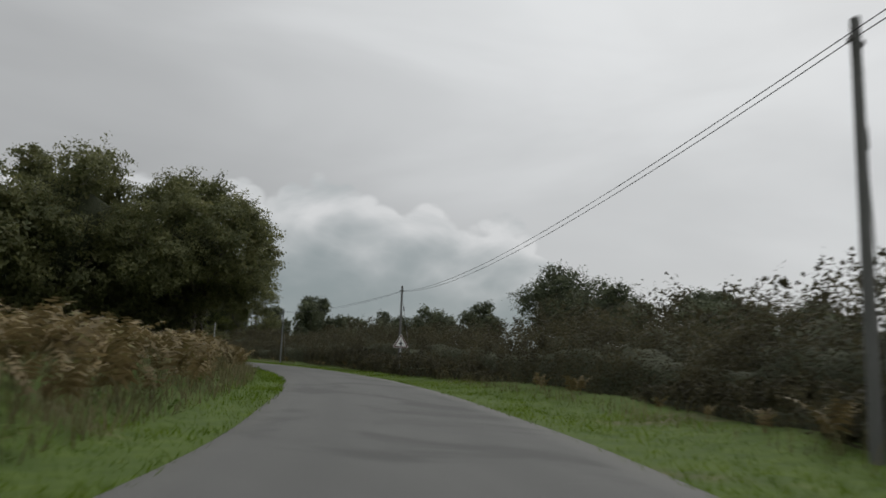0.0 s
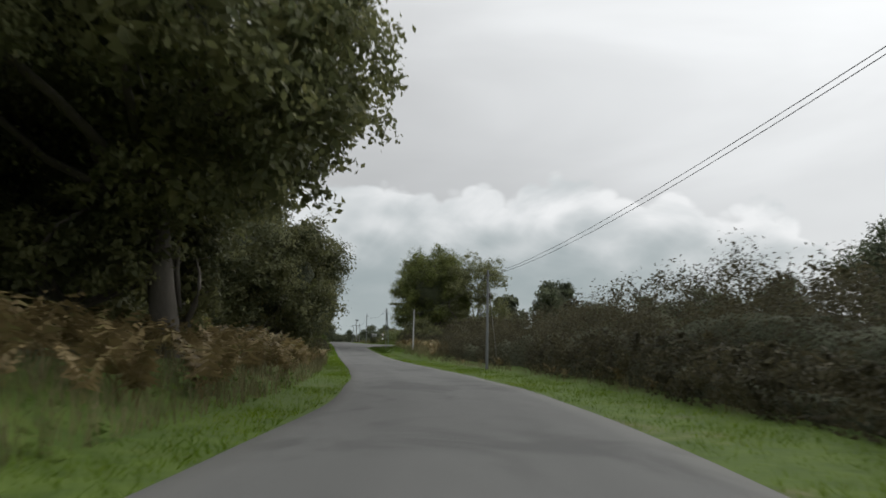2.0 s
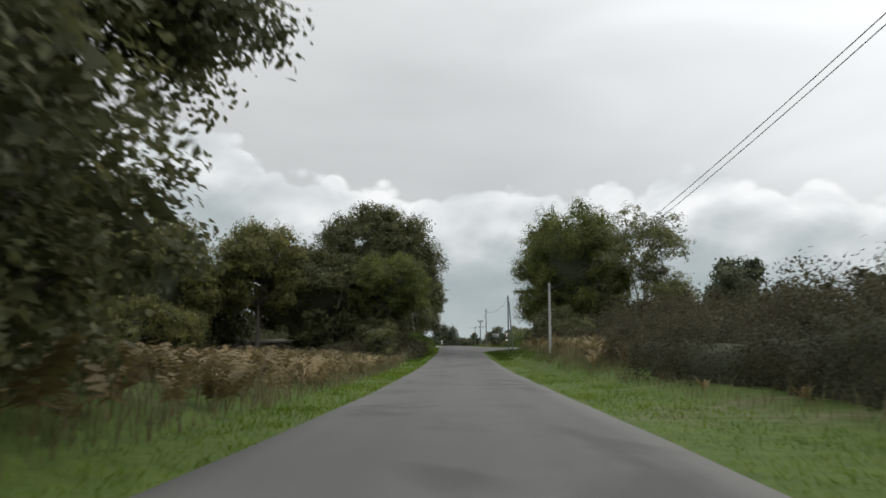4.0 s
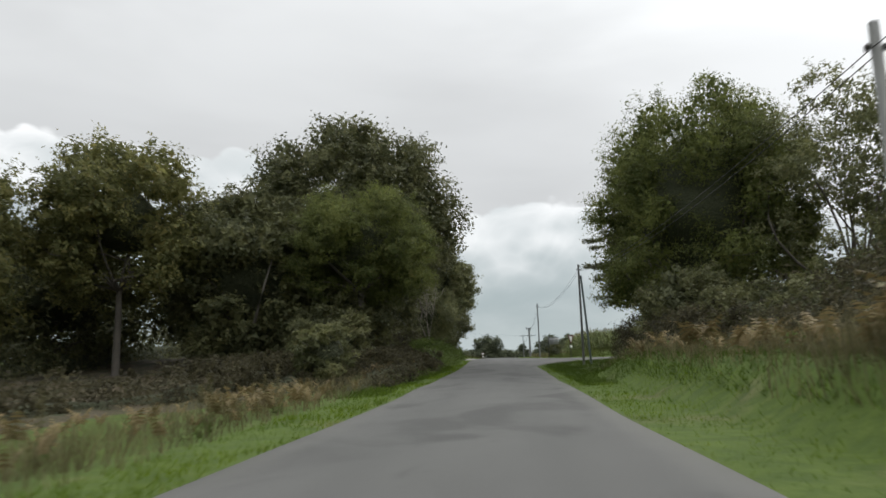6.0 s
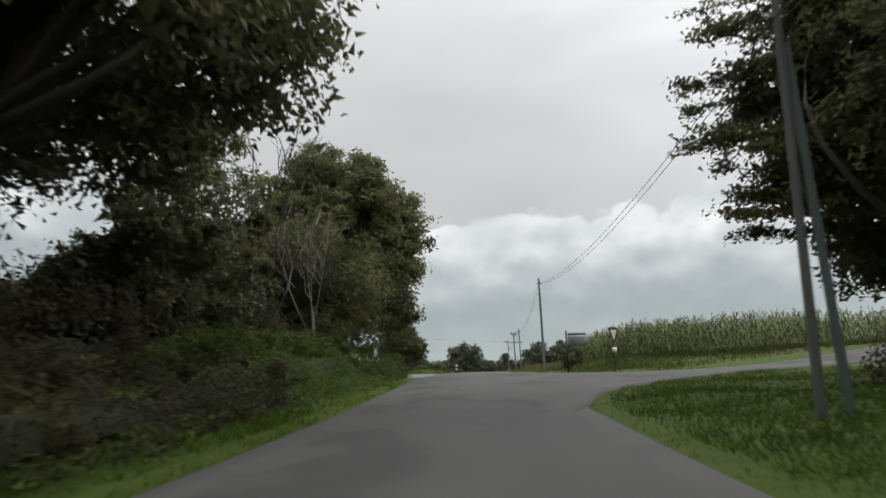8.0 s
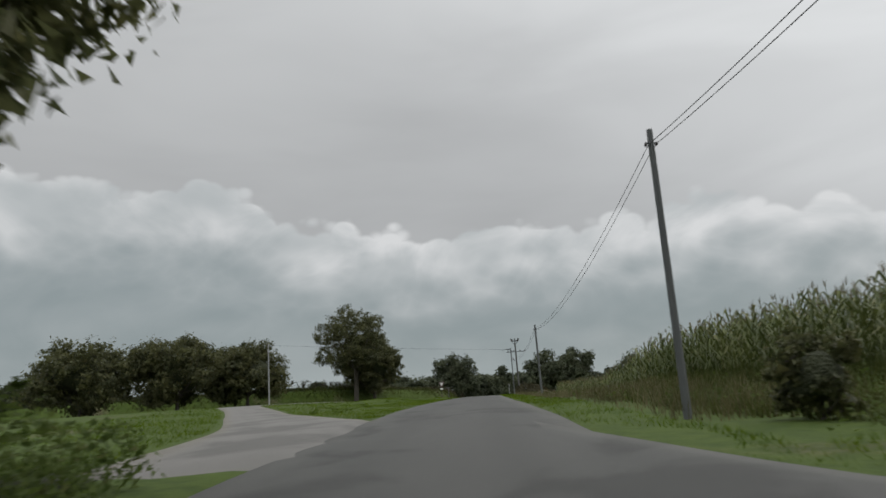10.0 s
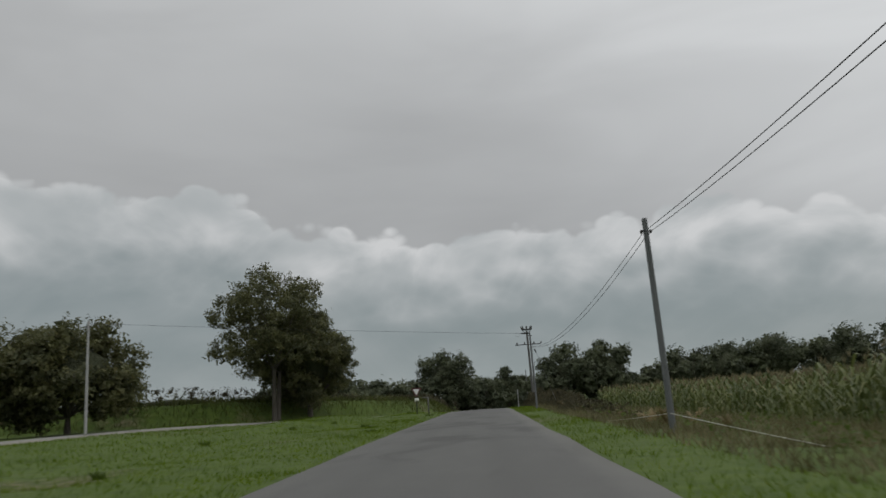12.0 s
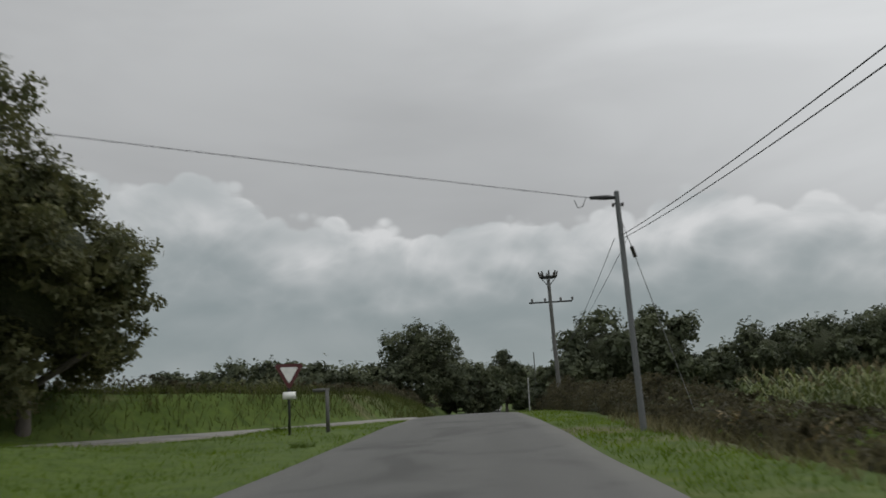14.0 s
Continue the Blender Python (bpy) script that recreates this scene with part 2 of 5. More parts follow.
# Dark litter tone: the deep shade under trees put into the ground colour.
def shade_floor():
    m, gr, bsdf = material("shade_dark_litter", 0.95)
    p = place_of(gr)
    flake = gr.cells(p, 14.0, 0.1)
    tone = gr.mix(gr.span(flake, 0.1, 0.6), (0.030, 0.024, 0.014), (0.066, 0.052, 0.030))
    gr.put(bsdf.inputs["Base Color"], gr.mix(gr.span(gr.noise(p, 0.7, 4.0, 0.6), 0.45, 0.65), tone, (0.030, 0.036, 0.014)))
    bumped(gr, bsdf, flake, 0.7, 0.04)
    return m


SHADEFLOOR = shade_floor()

# ---- the lie of the land ----


def smooth_line(points, sigma, lo=-400, hi=1000):
    """A smooth curve through knots (y, value), sampled each metre."""
    at = np.arange(lo, hi + 1.0)
    v = np.interp(at, [p[0] for p in points], [p[1] for p in points])
    k = np.exp(-0.5 * (np.arange(-30, 31) / sigma) ** 2)
    v = np.convolve(np.pad(v, 30, mode="edge"), k / k.sum(), mode="valid")
    return lambda y: np.interp(y, at, v)


road_z = smooth_line([(-60, -0.85), (-10, -0.68), (25, -0.36), (50, -0.14), (92, 0.18), (110, 0.45), (127, 0.95), (144, 1.47), (152, 1.8), (173, 2.67), (194, 3.2), (212, 3.37), (240, 3.53), (268, 3.67), (285, 3.4), (310, 2.2), (350, 1.0), (455, 1.6), (600, 5.0), (1000, 9.0)], 6)
road_x = smooth_line([(-400, -190), (-100, -47), (-60, -27), (-30, -12.1), (-10, -2.65), (6.4, 4.82), (17.3, 8.7), (27.2, 11.68), (34, 13.21), (42, 14.61), (48.5, 15.5), (56, 16.1), (66, 16.44), (85, 16.47), (100, 16.4), (127, 16.24), (150, 16.08), (175, 15.54), (205, 15.09), (230, 15.13), (255, 15.39), (275, 15.47), (300, 15.75), (350, 17), (455, 21), (600, 27), (1000, 45)], 4)
HALF = 2.55


def ramp(v, a, b):
    t = np.clip((v - a) / (b - a), 0, 1)
    return t * t * (3 - 2 * t)


BANK_LINE = [(-60, 254), (-28, 256), (-9, 256.2), (-3.4, 258.2), (-0.2, 262.2), (3.2, 268.2), (6.4, 275), (8.4, 282), (9.4, 294), (9.8, 312), (10.8, 338), (11.5, 350)]


def ground_z(x, y):
    """Height of the ground, away from the carriageway's camber."""
    x, y = np.asarray(x, float), np.asarray(y, float)
    u = x - road_x(y)
    z = road_z(y)
    left, right = -u - HALF, u - HALF
    # bank of bracken on the inside of the bend, lower further on
    bank = 0.75 * (1 - ramp(y, 66, 92)) + 0.30 * ramp(y, 66, 92) * (1 - 1.5 * ramp(y, 100, 110) * (1 - ramp(y, 126, 136))) * (1 - ramp(y, 168, 180))
    bank = bank + 0.75 * ramp(y, 140, 153) * (1 - ramp(y, 171, 179))
    z = z + bank * ramp(left, 1.0, 3.6)
    z = z + 0.55 * ramp(left, 4, 18) * ramp(y, 192, 225)
    z = z + 0.22 * np.exp(-((x - 10.2) / 1.8) ** 2 - ((y - 261.5) / 3.5) ** 2)
    z = z + 0.36 * ramp(left, 3.0, 6.5) * (1 - ramp(left, 7.5, 11)) * ramp(y, 230, 244) * (1 - ramp(y, 254, 262))
    # hedge bank behind the lane, open at the carriageway
    back = (y > 240) & (x < 14)
    if back.any():
        away = np.full(np.shape(z), 99.0)
        for (ax, ay), (bx, by) in zip(BANK_LINE, BANK_LINE[1:]):
            k = np.clip(((x - ax) * (bx - ax) + (y - ay) * (by - ay)) / ((bx - ax) ** 2 + (by - ay) ** 2), 0, 1)
            away = np.where(back, np.minimum(away, np.hypot(x - ax - k * (bx - ax), y - ay - k * (by - ay))), away)
        z = z + 1.5 * (1 - ramp(away, 0.5, 2.7)) * ramp(left, 0.2, 1.6)
    z = z + (0.25 + 0.75 * ramp(y, 90, 106) * (1 - ramp(y, 128, 142))) * (ramp(right, 2.0, 4.4) * (1 - ramp(y, 92, 104) * (1 - ramp(y, 130, 140))) + ramp(right, 1.4, 3.0) * ramp(y, 92, 104) * (1 - ramp(y, 130, 140))) * (1 - ramp(y, 146, 156))
    field = ramp(y, 172, 182) * (1 - ramp(y, 268, 300))
    z = z + field * (0.55 * ramp(right, 4, 7.5) - ramp(y, 203, 226) * (0.25 * ramp(right, 1.5, 4) + 0.85 * ramp(right, 4, 8.5)) + (0.03 - 0.018 * ramp(y, 205, 226)) * np.clip(right - 7, 0, 60))
    return z


LATTICE = np.random.default_rng(3).random((257, 257))


def patchy(x, y, size, shift=0.0):
    """Smooth random values between 0 and 1, with patches of the given size."""
    gx, gy = np.asarray(x, float) / size + 31.7 + shift, np.asarray(y, float) / size + 11.3 + 2 * shift
    i, j = np.floor(gx).astype(int), np.floor(gy).astype(int)
    f, h = gx - i, gy - j
    f, h = f * f * (3 - 2 * f), h * h * (3 - 2 * h)
    at = lambda p, q: LATTICE[(i + p) % 257, (j + q) % 257]  # noqa: E731
    return (at(0, 0) * (1 - f) + at(1, 0) * f) * (1 - h) + (at(0, 1) * (1 - f) + at(1, 1) * f) * h


def soft_bumps(x, y):
    return 0.14 * (patchy(x, y, 2.3) - 0.5) + 0.07 * (patchy(x, y, 0.9, 5.0) - 0.5)


# ---- mesh helpers ----


def mesh_of(name, pieces):
    """One mesh from pieces (verts n x 3, faces m x 3 or m x 4, material slot)."""
    me = bpy.data.meshes.new(name)
    verts, loops, sizes, slots, base = [], [], [], [], 0
    for v, f, slot in pieces:
        v, f = np.asarray(v, np.float32).reshape(-1, 3), np.asarray(f, np.int64)
        if not len(f):
            continue
        verts.append(v)
        loops.append((f + base).ravel())
        sizes.append(np.full(len(f), f.shape[1]))
        slots.append(np.full(len(f), slot))
        base += len(v)
    verts, loops, sizes, slots = np.concatenate(verts), np.concatenate(loops), np.concatenate(sizes), np.concatenate(slots)
    me.vertices.add(len(verts))
    me.vertices.foreach_set("co", verts.ravel())
    me.loops.add(len(loops))
    me.loops.foreach_set("vertex_index", loops.astype(np.int32))
    me.polygons.add(len(sizes))
    me.polygons.foreach_set("loop_start", np.concatenate([[0], np.cumsum(sizes)[:-1]]).astype(np.int32))
    me.polygons.foreach_set("loop_total", sizes.astype(np.int32))
    me.polygons.foreach_set("material_index", slots.astype(np.int32))
    me.update(calc_edges=True)
    return me


def part(name, pieces, mats, parent=None, label="", smooth=False):
    me = mesh_of(name, pieces)
    for m in mats if isinstance(mats, (list, tuple)) else [mats]:
        me.materials.append(m)
    if smooth:
        me.polygons.foreach_set("use_smooth", np.ones(len(me.polygons), bool))
    ob = new(name, me)
    if parent is not None:
        ob.parent = parent
    if label:
        ob["label"] = label
    return ob


def thing(name, m, label, category, group="", kind=""):
    ob = new(name)
    ob.empty_display_size = 0.2
    ob.matrix_world = m
    return tagged(ob, label, category, group, kind)


def tube(points, radii, sides=8, caps=True):
    """A tapered tube along points."""
    p = np.asarray(points, float)
    r = np.broadcast_to(np.asarray(radii, float), len(p))
    d = np.gradient(p, axis=0)
    d /= np.linalg.norm(d, axis=1)[:, None] + 1e-9
    ref = np.where(np.abs(d[:, 2:3]) > 0.9, [[1.0, 0, 0]], [[0, 0, 1.0]])
    a = np.cross(d, ref)
    a /= np.linalg.norm(a, axis=1)[:, None] + 1e-9
    b = np.cross(d, a)
    w = np.linspace(0, 2 * np.pi, sides, endpoint=False)
    v = p[:, None] + r[:, None, None] * (np.cos(w)[None, :, None] * a[:, None] + np.sin(w)[None, :, None] * b[:, None])
    n = len(p)
    i, j = np.meshgrid(np.arange(n - 1), np.arange(sides), indexing="ij")
    k = (j + 1) % sides
    f = np.stack([i * sides + j, i * sides + k, (i + 1) * sides + k, (i + 1) * sides + j], -1).reshape(-1, 4)
    v = v.reshape(-1, 3)
    if not caps:
        return [(v, f, 0)]
    ends = np.concatenate([v[:sides], [p[0]], v[-sides:], [p[-1]]])
    j = np.arange(sides)
    fa = np.stack([j, (j + 1) % sides, np.full(sides, sides)], -1)
    fb = np.stack([(j + 1) % sides, j, np.full(sides, sides)], -1) + [sides + 1, sides + 1, sides + 1]
    return [(v, f, 0), (ends, np.concatenate([fa, fb]), 0)]


def box(cx, cy, cz, sx, sy, sz, bevel=0.0):
    """A box with its edges taken off."""
    bm = bmesh.new()
    bmesh.ops.create_cube(bm, size=1.0, matrix=Matrix.Translation((cx, cy, cz)) @ Matrix.Diagonal((sx, sy, sz, 1)))
    if bevel:
        bmesh.ops.bevel(bm, geom=bm.edges[:], offset=bevel, segments=2, affect="EDGES")
    bmesh.ops.triangulate(bm, faces=bm.faces[:])
    bm.verts.index_update()
    v = [tuple(q.co) for q in bm.verts]
    f = [[q.index for q in face.verts] for face in bm.faces]
    bm.free()
    return [(v, f, 0)]


def plate(outline, y0, y1):
    """A flat plate: outline in x and z, from y0 to y1."""
    n = len(outline)
    v = [(x, y0, z) for x, z in outline] + [(x, y1, z) for x, z in outline]
    c = np.mean(outline, axis=0)
    v += [(c[0], y0, c[1]), (c[0], y1, c[1])]
    j = np.arange(n)
    k = (j + 1) % n
    side = np.stack([j, k, k + n, j + n], -1)
    front = np.stack([k, j, np.full(n, 2 * n)], -1)
    rear = np.stack([j + n, k + n, np.full(n, 2 * n + 1)], -1)
    return [(v, side, 0), (v, np.concatenate([front, rear]), 0)]


def unit(v):
    return v / (np.linalg.norm(v, axis=-1, keepdims=True) + 1e-9)


def leaves(points, outward, size, ratio=0.55, droop=0.0, seed=0, fine=True, jitter=0.6):
    """A pointed leaf at each point: folded along its rib where it is seen close by, else a single blade."""
    r = np.random.default_rng(seed)
    n = len(points)
    size = size * r.uniform(0.6, 1.35, (n, 1))
    up = unit(outward * 1.1 + [0, 0, 0.55 - droop] + jitter * r.normal(size=(n, 3)))
    axis = unit(np.cross(up, r.normal(size=(n, 3))))
    flat = np.cross(up, axis)
    if not fine:
        foot, half = points - axis * size * 0.5, flat * size * ratio * 0.5
        v = np.stack([foot - half, foot + half, points + axis * size * 0.55], 1).reshape(-1, 3)
        return v, np.arange(3 * n).reshape(-1, 3)
    a, c = points - axis * size * 0.5, points + axis * size * 0.5
    mid = points + up * size * 0.10
    b, d = mid + flat * size * ratio * 0.5, mid - flat * size * ratio * 0.5
    v = np.stack([a, b, c, d], 1).reshape(-1, 3)
    k = 4 * np.arange(n)[:, None]
    return v, np.concatenate([k + [0, 1, 2], k + [0, 2, 3]], 0)


# ---- ground, road, side lanes ----


def spline(points, step=1.0):
    """Evenly spaced points on a smooth curve through the given ones."""
    p = np.asarray(points, float)
    q = np.vstack([2 * p[0] - p[1], p, 2 * p[-1] - p[-2]])
    got = []
    for a, b, c, d in zip(q, q[1:], q[2:], q[3:]):
        for t in np.linspace(0, 1, max(2, int(np.linalg.norm(c - b) / step)), endpoint=False):
            got.append(0.5 * (2 * b + (c - a) * t + (2 * a - 5 * b + 4 * c - d) * t * t + (3 * b - a - 3 * c + d) * t ** 3))
    return np.array(got + [p[-1]])


LANE_LOOP = [(15.0, 180.0, 3.0), (13.6, 183.0, 2.4), (12.2, 186.2, 1.8), (9.8, 192.0, 1.15), (5.6, 203, 0.9), (2.0, 213.5, 0.9), (-2.4, 224.5, 0.9), (-4.6, 231, 0.9), (-5.0, 238, 0.9), (-3.6, 245, 0.85),
             (-0.8, 250.5, 0.8), (1.6, 255, 0.75), (3.8, 259.4, 0.75), (5.9, 264, 0.75), (8.8, 270, 0.8), (11.6, 276.4, 1.1), (13.3, 279.4, 1.6)]
LANE_WEST = [(-5.4, 234.5, 1.3), (-8.5, 236.6, 1.0), (-14, 238.2, 0.9), (-26, 237.5, 0.9), (-45, 233, 0.9), (-80, 226, 0.9)]


MOUTH_NEAR = [(17.6, 148.0), (18.6, 151.2), (19.1, 153.8), (20.4, 157.8), (24.8, 164.5), (30.5, 170.4), (48, 180.2), (80, 188.8), (140, 195)]
MOUTH_FAR = [(17.0, 186.0), (18.2, 180.0), (19.6, 174.6), (22.2, 171.4), (26, 171.6), (31, 174.6), (48, 184), (80, 193), (140, 199)]


def off_lanes(x, y, gap=0.3):
    """True where a point lies clear of the side lanes."""
    near, far_edge = np.array(MOUTH_NEAR), np.array(MOUTH_FAR)
    ok = ~((x > road_x(y) + HALF - 0.2) & (y > np.interp(x, near[:, 0], near[:, 1]) - gap) & (y < np.interp(x, far_edge[:, 0], far_edge[:, 1]) + gap))
    for line, half in ((LANE_LOOP, 1.7), (LANE_WEST, 1.7)):
        p = spline(line, 1.5)
        for a in range(0, len(x), 20000):
            d = np.hypot(x[a:a + 20000, None] - p[None, :, 0], y[a:a + 20000, None] - p[None, :, 1]) - np.minimum(p[None, :, 2] * half, 4.2)
            ok[a:a + 20000] &= d.min(1) > gap
    return ok


def build_ground():
    us = np.concatenate([[-2500, -900, -400, -200, -120, -80, -55], np.arange(-40, -12, 2.0), np.arange(-12, -2.5, 0.5), [-2.2, 0, 2.2],
                         np.arange(2.6, 12.1, 0.5), np.arange(14, 44, 2.0), [55, 80, 120, 200, 400, 900, 2500]])
    ys = np.concatenate([[-2500, -900, -350, -150], np.arange(-90, -12, 4.0), np.arange(-12, 290, 1.0), np.arange(290, 520, 5.0), [560, 640, 800, 1000, 1600, 3000]])
    Uo, Y = np.meshgrid(us, ys)
    X = Uo + road_x(np.clip(Y, -400, 1000))
    Z = ground_z(X, Y)
    bumps = soft_bumps(X, Y) * ramp(np.abs(Uo), 3.2, 5.0) * (np.abs(Uo) < 60)
    bumps = bumps * off_lanes(X.ravel(), Y.ravel(), 1.2).reshape(X.shape)
    for edge_mask in (~off_lanes(X.ravel(), Y.ravel(), -0.5).reshape(X.shape),):
        bumps = bumps - 0.03 * edge_mask
    Z = Z + bumps - 0.09 * (np.abs(Uo) < 2.4)
    n, m = Z.shape
    i, j = np.meshgrid(np.arange(n - 1), np.arange(m - 1), indexing="ij")
    f = np.stack([i * m + j, i * m + j + 1, (i + 1) * m + j + 1, (i + 1) * m + j], -1).reshape(-1, 4)
    ob = part("ground", [(np.stack([X, Y, Z], -1).reshape(-1, 3), f, 0)], EARTH, smooth=True)
    return tagged(ob, "uneven turf and soil of verges, banks and fields", "ground", kind="structure")


def ribbon(name, line, half, mat, lift, label, rows=7, ragged=0.035, camber=0.05, skirt=1.03):
    """A surfaced lane along line (x, y, half width factor), ragged at its edges."""
    p = np.asarray(line, float)
    d = unit(np.gradient(p[:, :2], axis=0))
    nrm = np.stack([d[:, 1], -d[:, 0]], -1)
    across = np.concatenate([[-skirt], np.linspace(-1, 1, rows), [skirt]])
    wob = lambda k: ragged * np.convolve(np.random.default_rng(int(10 * k)).normal(size=len(p) + 8), np.hanning(11)[1:-1] / 1.9, mode="valid")  # noqa: E731
    w = p[:, 2:3] * half * across[None]
    w[:, :2] -= wob(1.0)[:, None]
    w[:, -2:] += wob(1.3)[:, None]
    xy = p[:, None, :2] + nrm[:, None] * w[..., None]
    z = (road_z(xy[..., 1]) if lift == 0 else ground_z(xy[..., 0], xy[..., 1]) + lift) + camber * (1 - across[None] ** 2) + 0.012
    if lift:
        z -= 0.10 * ramp(xy[..., 0] - road_x(xy[..., 1]) + HALF, -0.15, 0.35)      # runs in under the carriageway
        z[[0, -1]] -= 0.16
    z[:, 0] -= 0.14
    z[:, -1] -= 0.14
    v = np.concatenate([xy, z[..., None]], -1)
    n, m = v.shape[:2]
    i, j = np.meshgrid(np.arange(n - 1), np.arange(m - 1), indexing="ij")
    f = np.stack([i * m + j, i * m + j + 1, (i + 1) * m + j + 1, (i + 1) * m + j], -1).reshape(-1, 4)
    ob = part(name, [(v.reshape(-1, 3), f, 0)], mat)
    uvs = ob.data.uv_layers.new(name="UVMap")
    idx = f.ravel()
    flat = np.stack([np.tile(((across + 1) / 2).clip(0, 1), n)[idx], np.repeat(np.arange(n), m)[idx] * 0.1], -1)
    uvs.data.foreach_set("uv", flat.astype(np.float32).ravel())
    return tagged(ob, label, "road", kind="structure")


build_ground()
ys = np.concatenate([np.arange(-120, 290, 1.0), np.arange(290, 700, 4.0)])
ribbon("road", np.stack([road_x(ys), ys, np.ones(len(ys))], -1), HALF, ASPHALT, 0, "narrow worn grey asphalt country road without markings", 11)

def bell_mouth():
    """The side road: near and far kerbless edges that flare into the carriageway."""
    near = spline(MOUTH_NEAR)
    far_edge = spline(MOUTH_FAR)
    t = np.linspace(0, 1, 120)
    cut = lambda e: np.stack([np.interp(t, np.linspace(0, 1, len(e)), e[:, k]) for k in (0, 1)], -1)  # noqa: E731
    near, far_edge = cut(near), cut(far_edge)
    w = np.concatenate([[-0.003], np.linspace(0, 1, 15), [1.003]])[None, :, None]
    xy = near[:, None] * (1 - w) + far_edge[:, None] * w
    z = ground_z(xy[..., 0], xy[..., 1]) + 0.038 + 0.012 * ramp(xy[..., 0] - road_x(xy[..., 1]), HALF - 0.6, HALF + 1.0)
    z[:, 0] -= 0.07
    z[:, -1] -= 0.07
    n, m = z.shape
    i, j = np.meshgrid(np.arange(n - 1), np.arange(m - 1), indexing="ij")
    f = np.stack([i * m + j + 1, i * m + j, (i + 1) * m + j, (i + 1) * m + j + 1], -1).reshape(-1, 4)
    ob = part("side_road", [(np.concatenate([xy, z[..., None]], -1).reshape(-1, 3), f, 0)], ASPHALT, smooth=True)
    uvs = ob.data.uv_layers.new(name="UVMap")
    idx = f.ravel()
    flat = np.stack([np.tile(w[0, :, 0], n)[idx], np.repeat(np.arange(n), m)[idx] * 0.1], -1)
    uvs.data.foreach_set("uv", flat.astype(np.float32).ravel())
    return tagged(ob, "grey asphalt side road joining at a bell mouth", "road", kind="structure")


bell_mouth()
ribbon("side_lane", spline(LANE_LOOP), 1.7, LANE, 0.03, "pale sandy lane looping round a grass island to a give-way sign", 11, camber=0.02, skirt=1.14)
ribbon("side_lane", spline(LANE_WEST), 1.7, LANE, 0.022, "pale sandy farm lane leaving past thorn trees", 7, camber=0.02, skirt=1.14)


def shade_sheet(u0, u1, y0, y1, seed):
    """A dark litter sheet that stands in for shade under the trees, with a ragged edge that dips into the turf."""
    us, ys = np.arange(u0, u1 + 0.1, 1.0), np.arange(y0, y1 + 0.1, 1.0)
    U, Y = np.meshgrid(us, ys)
    X = U + road_x(Y)
    rim = np.minimum(np.minimum(U - u0, u1 - U), np.minimum(Y - y0, y1 - Y)) + 2.4 * (patchy(X, Y, 3.0, seed) - 0.5)
    Z = ground_z(X, Y) + soft_bumps(X, Y) - 0.22 + 0.32 * ramp(rim, 0.0, 2.0)
    n, m = Z.shape
    i, j = np.meshgrid(np.arange(n - 1), np.arange(m - 1), indexing="ij")
    f = np.stack([i * m + j, i * m + j + 1, (i + 1) * m + j + 1, (i + 1) * m + j], -1).reshape(-1, 4)
    ob = part("shade_sheet", [(np.stack([X, Y, Z], -1).reshape(-1, 3), f, 0)], SHADEFLOOR, smooth=True)
    return tagged(ob, "dark ground sheet standing in for shade under trees", "ground", kind="structure")


shade_sheet(-34, -7.0, 102, 176, 2.0)
shade_sheet(8.6, 26, 110, 152, 6.0)

# ---- trees ----


def limb(start, end, r0, r1, seed, bend=0.12):
    r = np.random.default_rng(seed)
    s, e = np.asarray(start, float), np.asarray(end, float)
    t = np.linspace(0, 1, 7)[:, None]
    sway = r.normal(size=3) * np.linalg.norm(e - s) * bend
    pts = s + (e - s) * t + sway * np.sin(np.pi * t) * [1, 1, 0.5]
    return tube(pts, r0 + (r1 - r0) * t[:, 0], 7, caps=False)


def lump_form():
    bm = bmesh.new()
    bmesh.ops.create_icosphere(bm, subdivisions=3, radius=1.0)
    v = np.array([tuple(q.co) for q in bm.verts])
    f = np.array([[q.index for q in face.verts] for face in bm.faces])
    bm.free()
    return v, f


LUMP_V, LUMP_F = lump_form()


def lump(centre, radii, r):
    """An uneven opaque lump that fills a crown."""
    rough = 1 + 0.10 * np.sin(LUMP_V @ r.normal(size=(3, 6)) * 4.0 + r.uniform(0, 6, 6)).sum(1) / 2
    return centre + LUMP_V * rough[:, None] * radii, LUMP_F


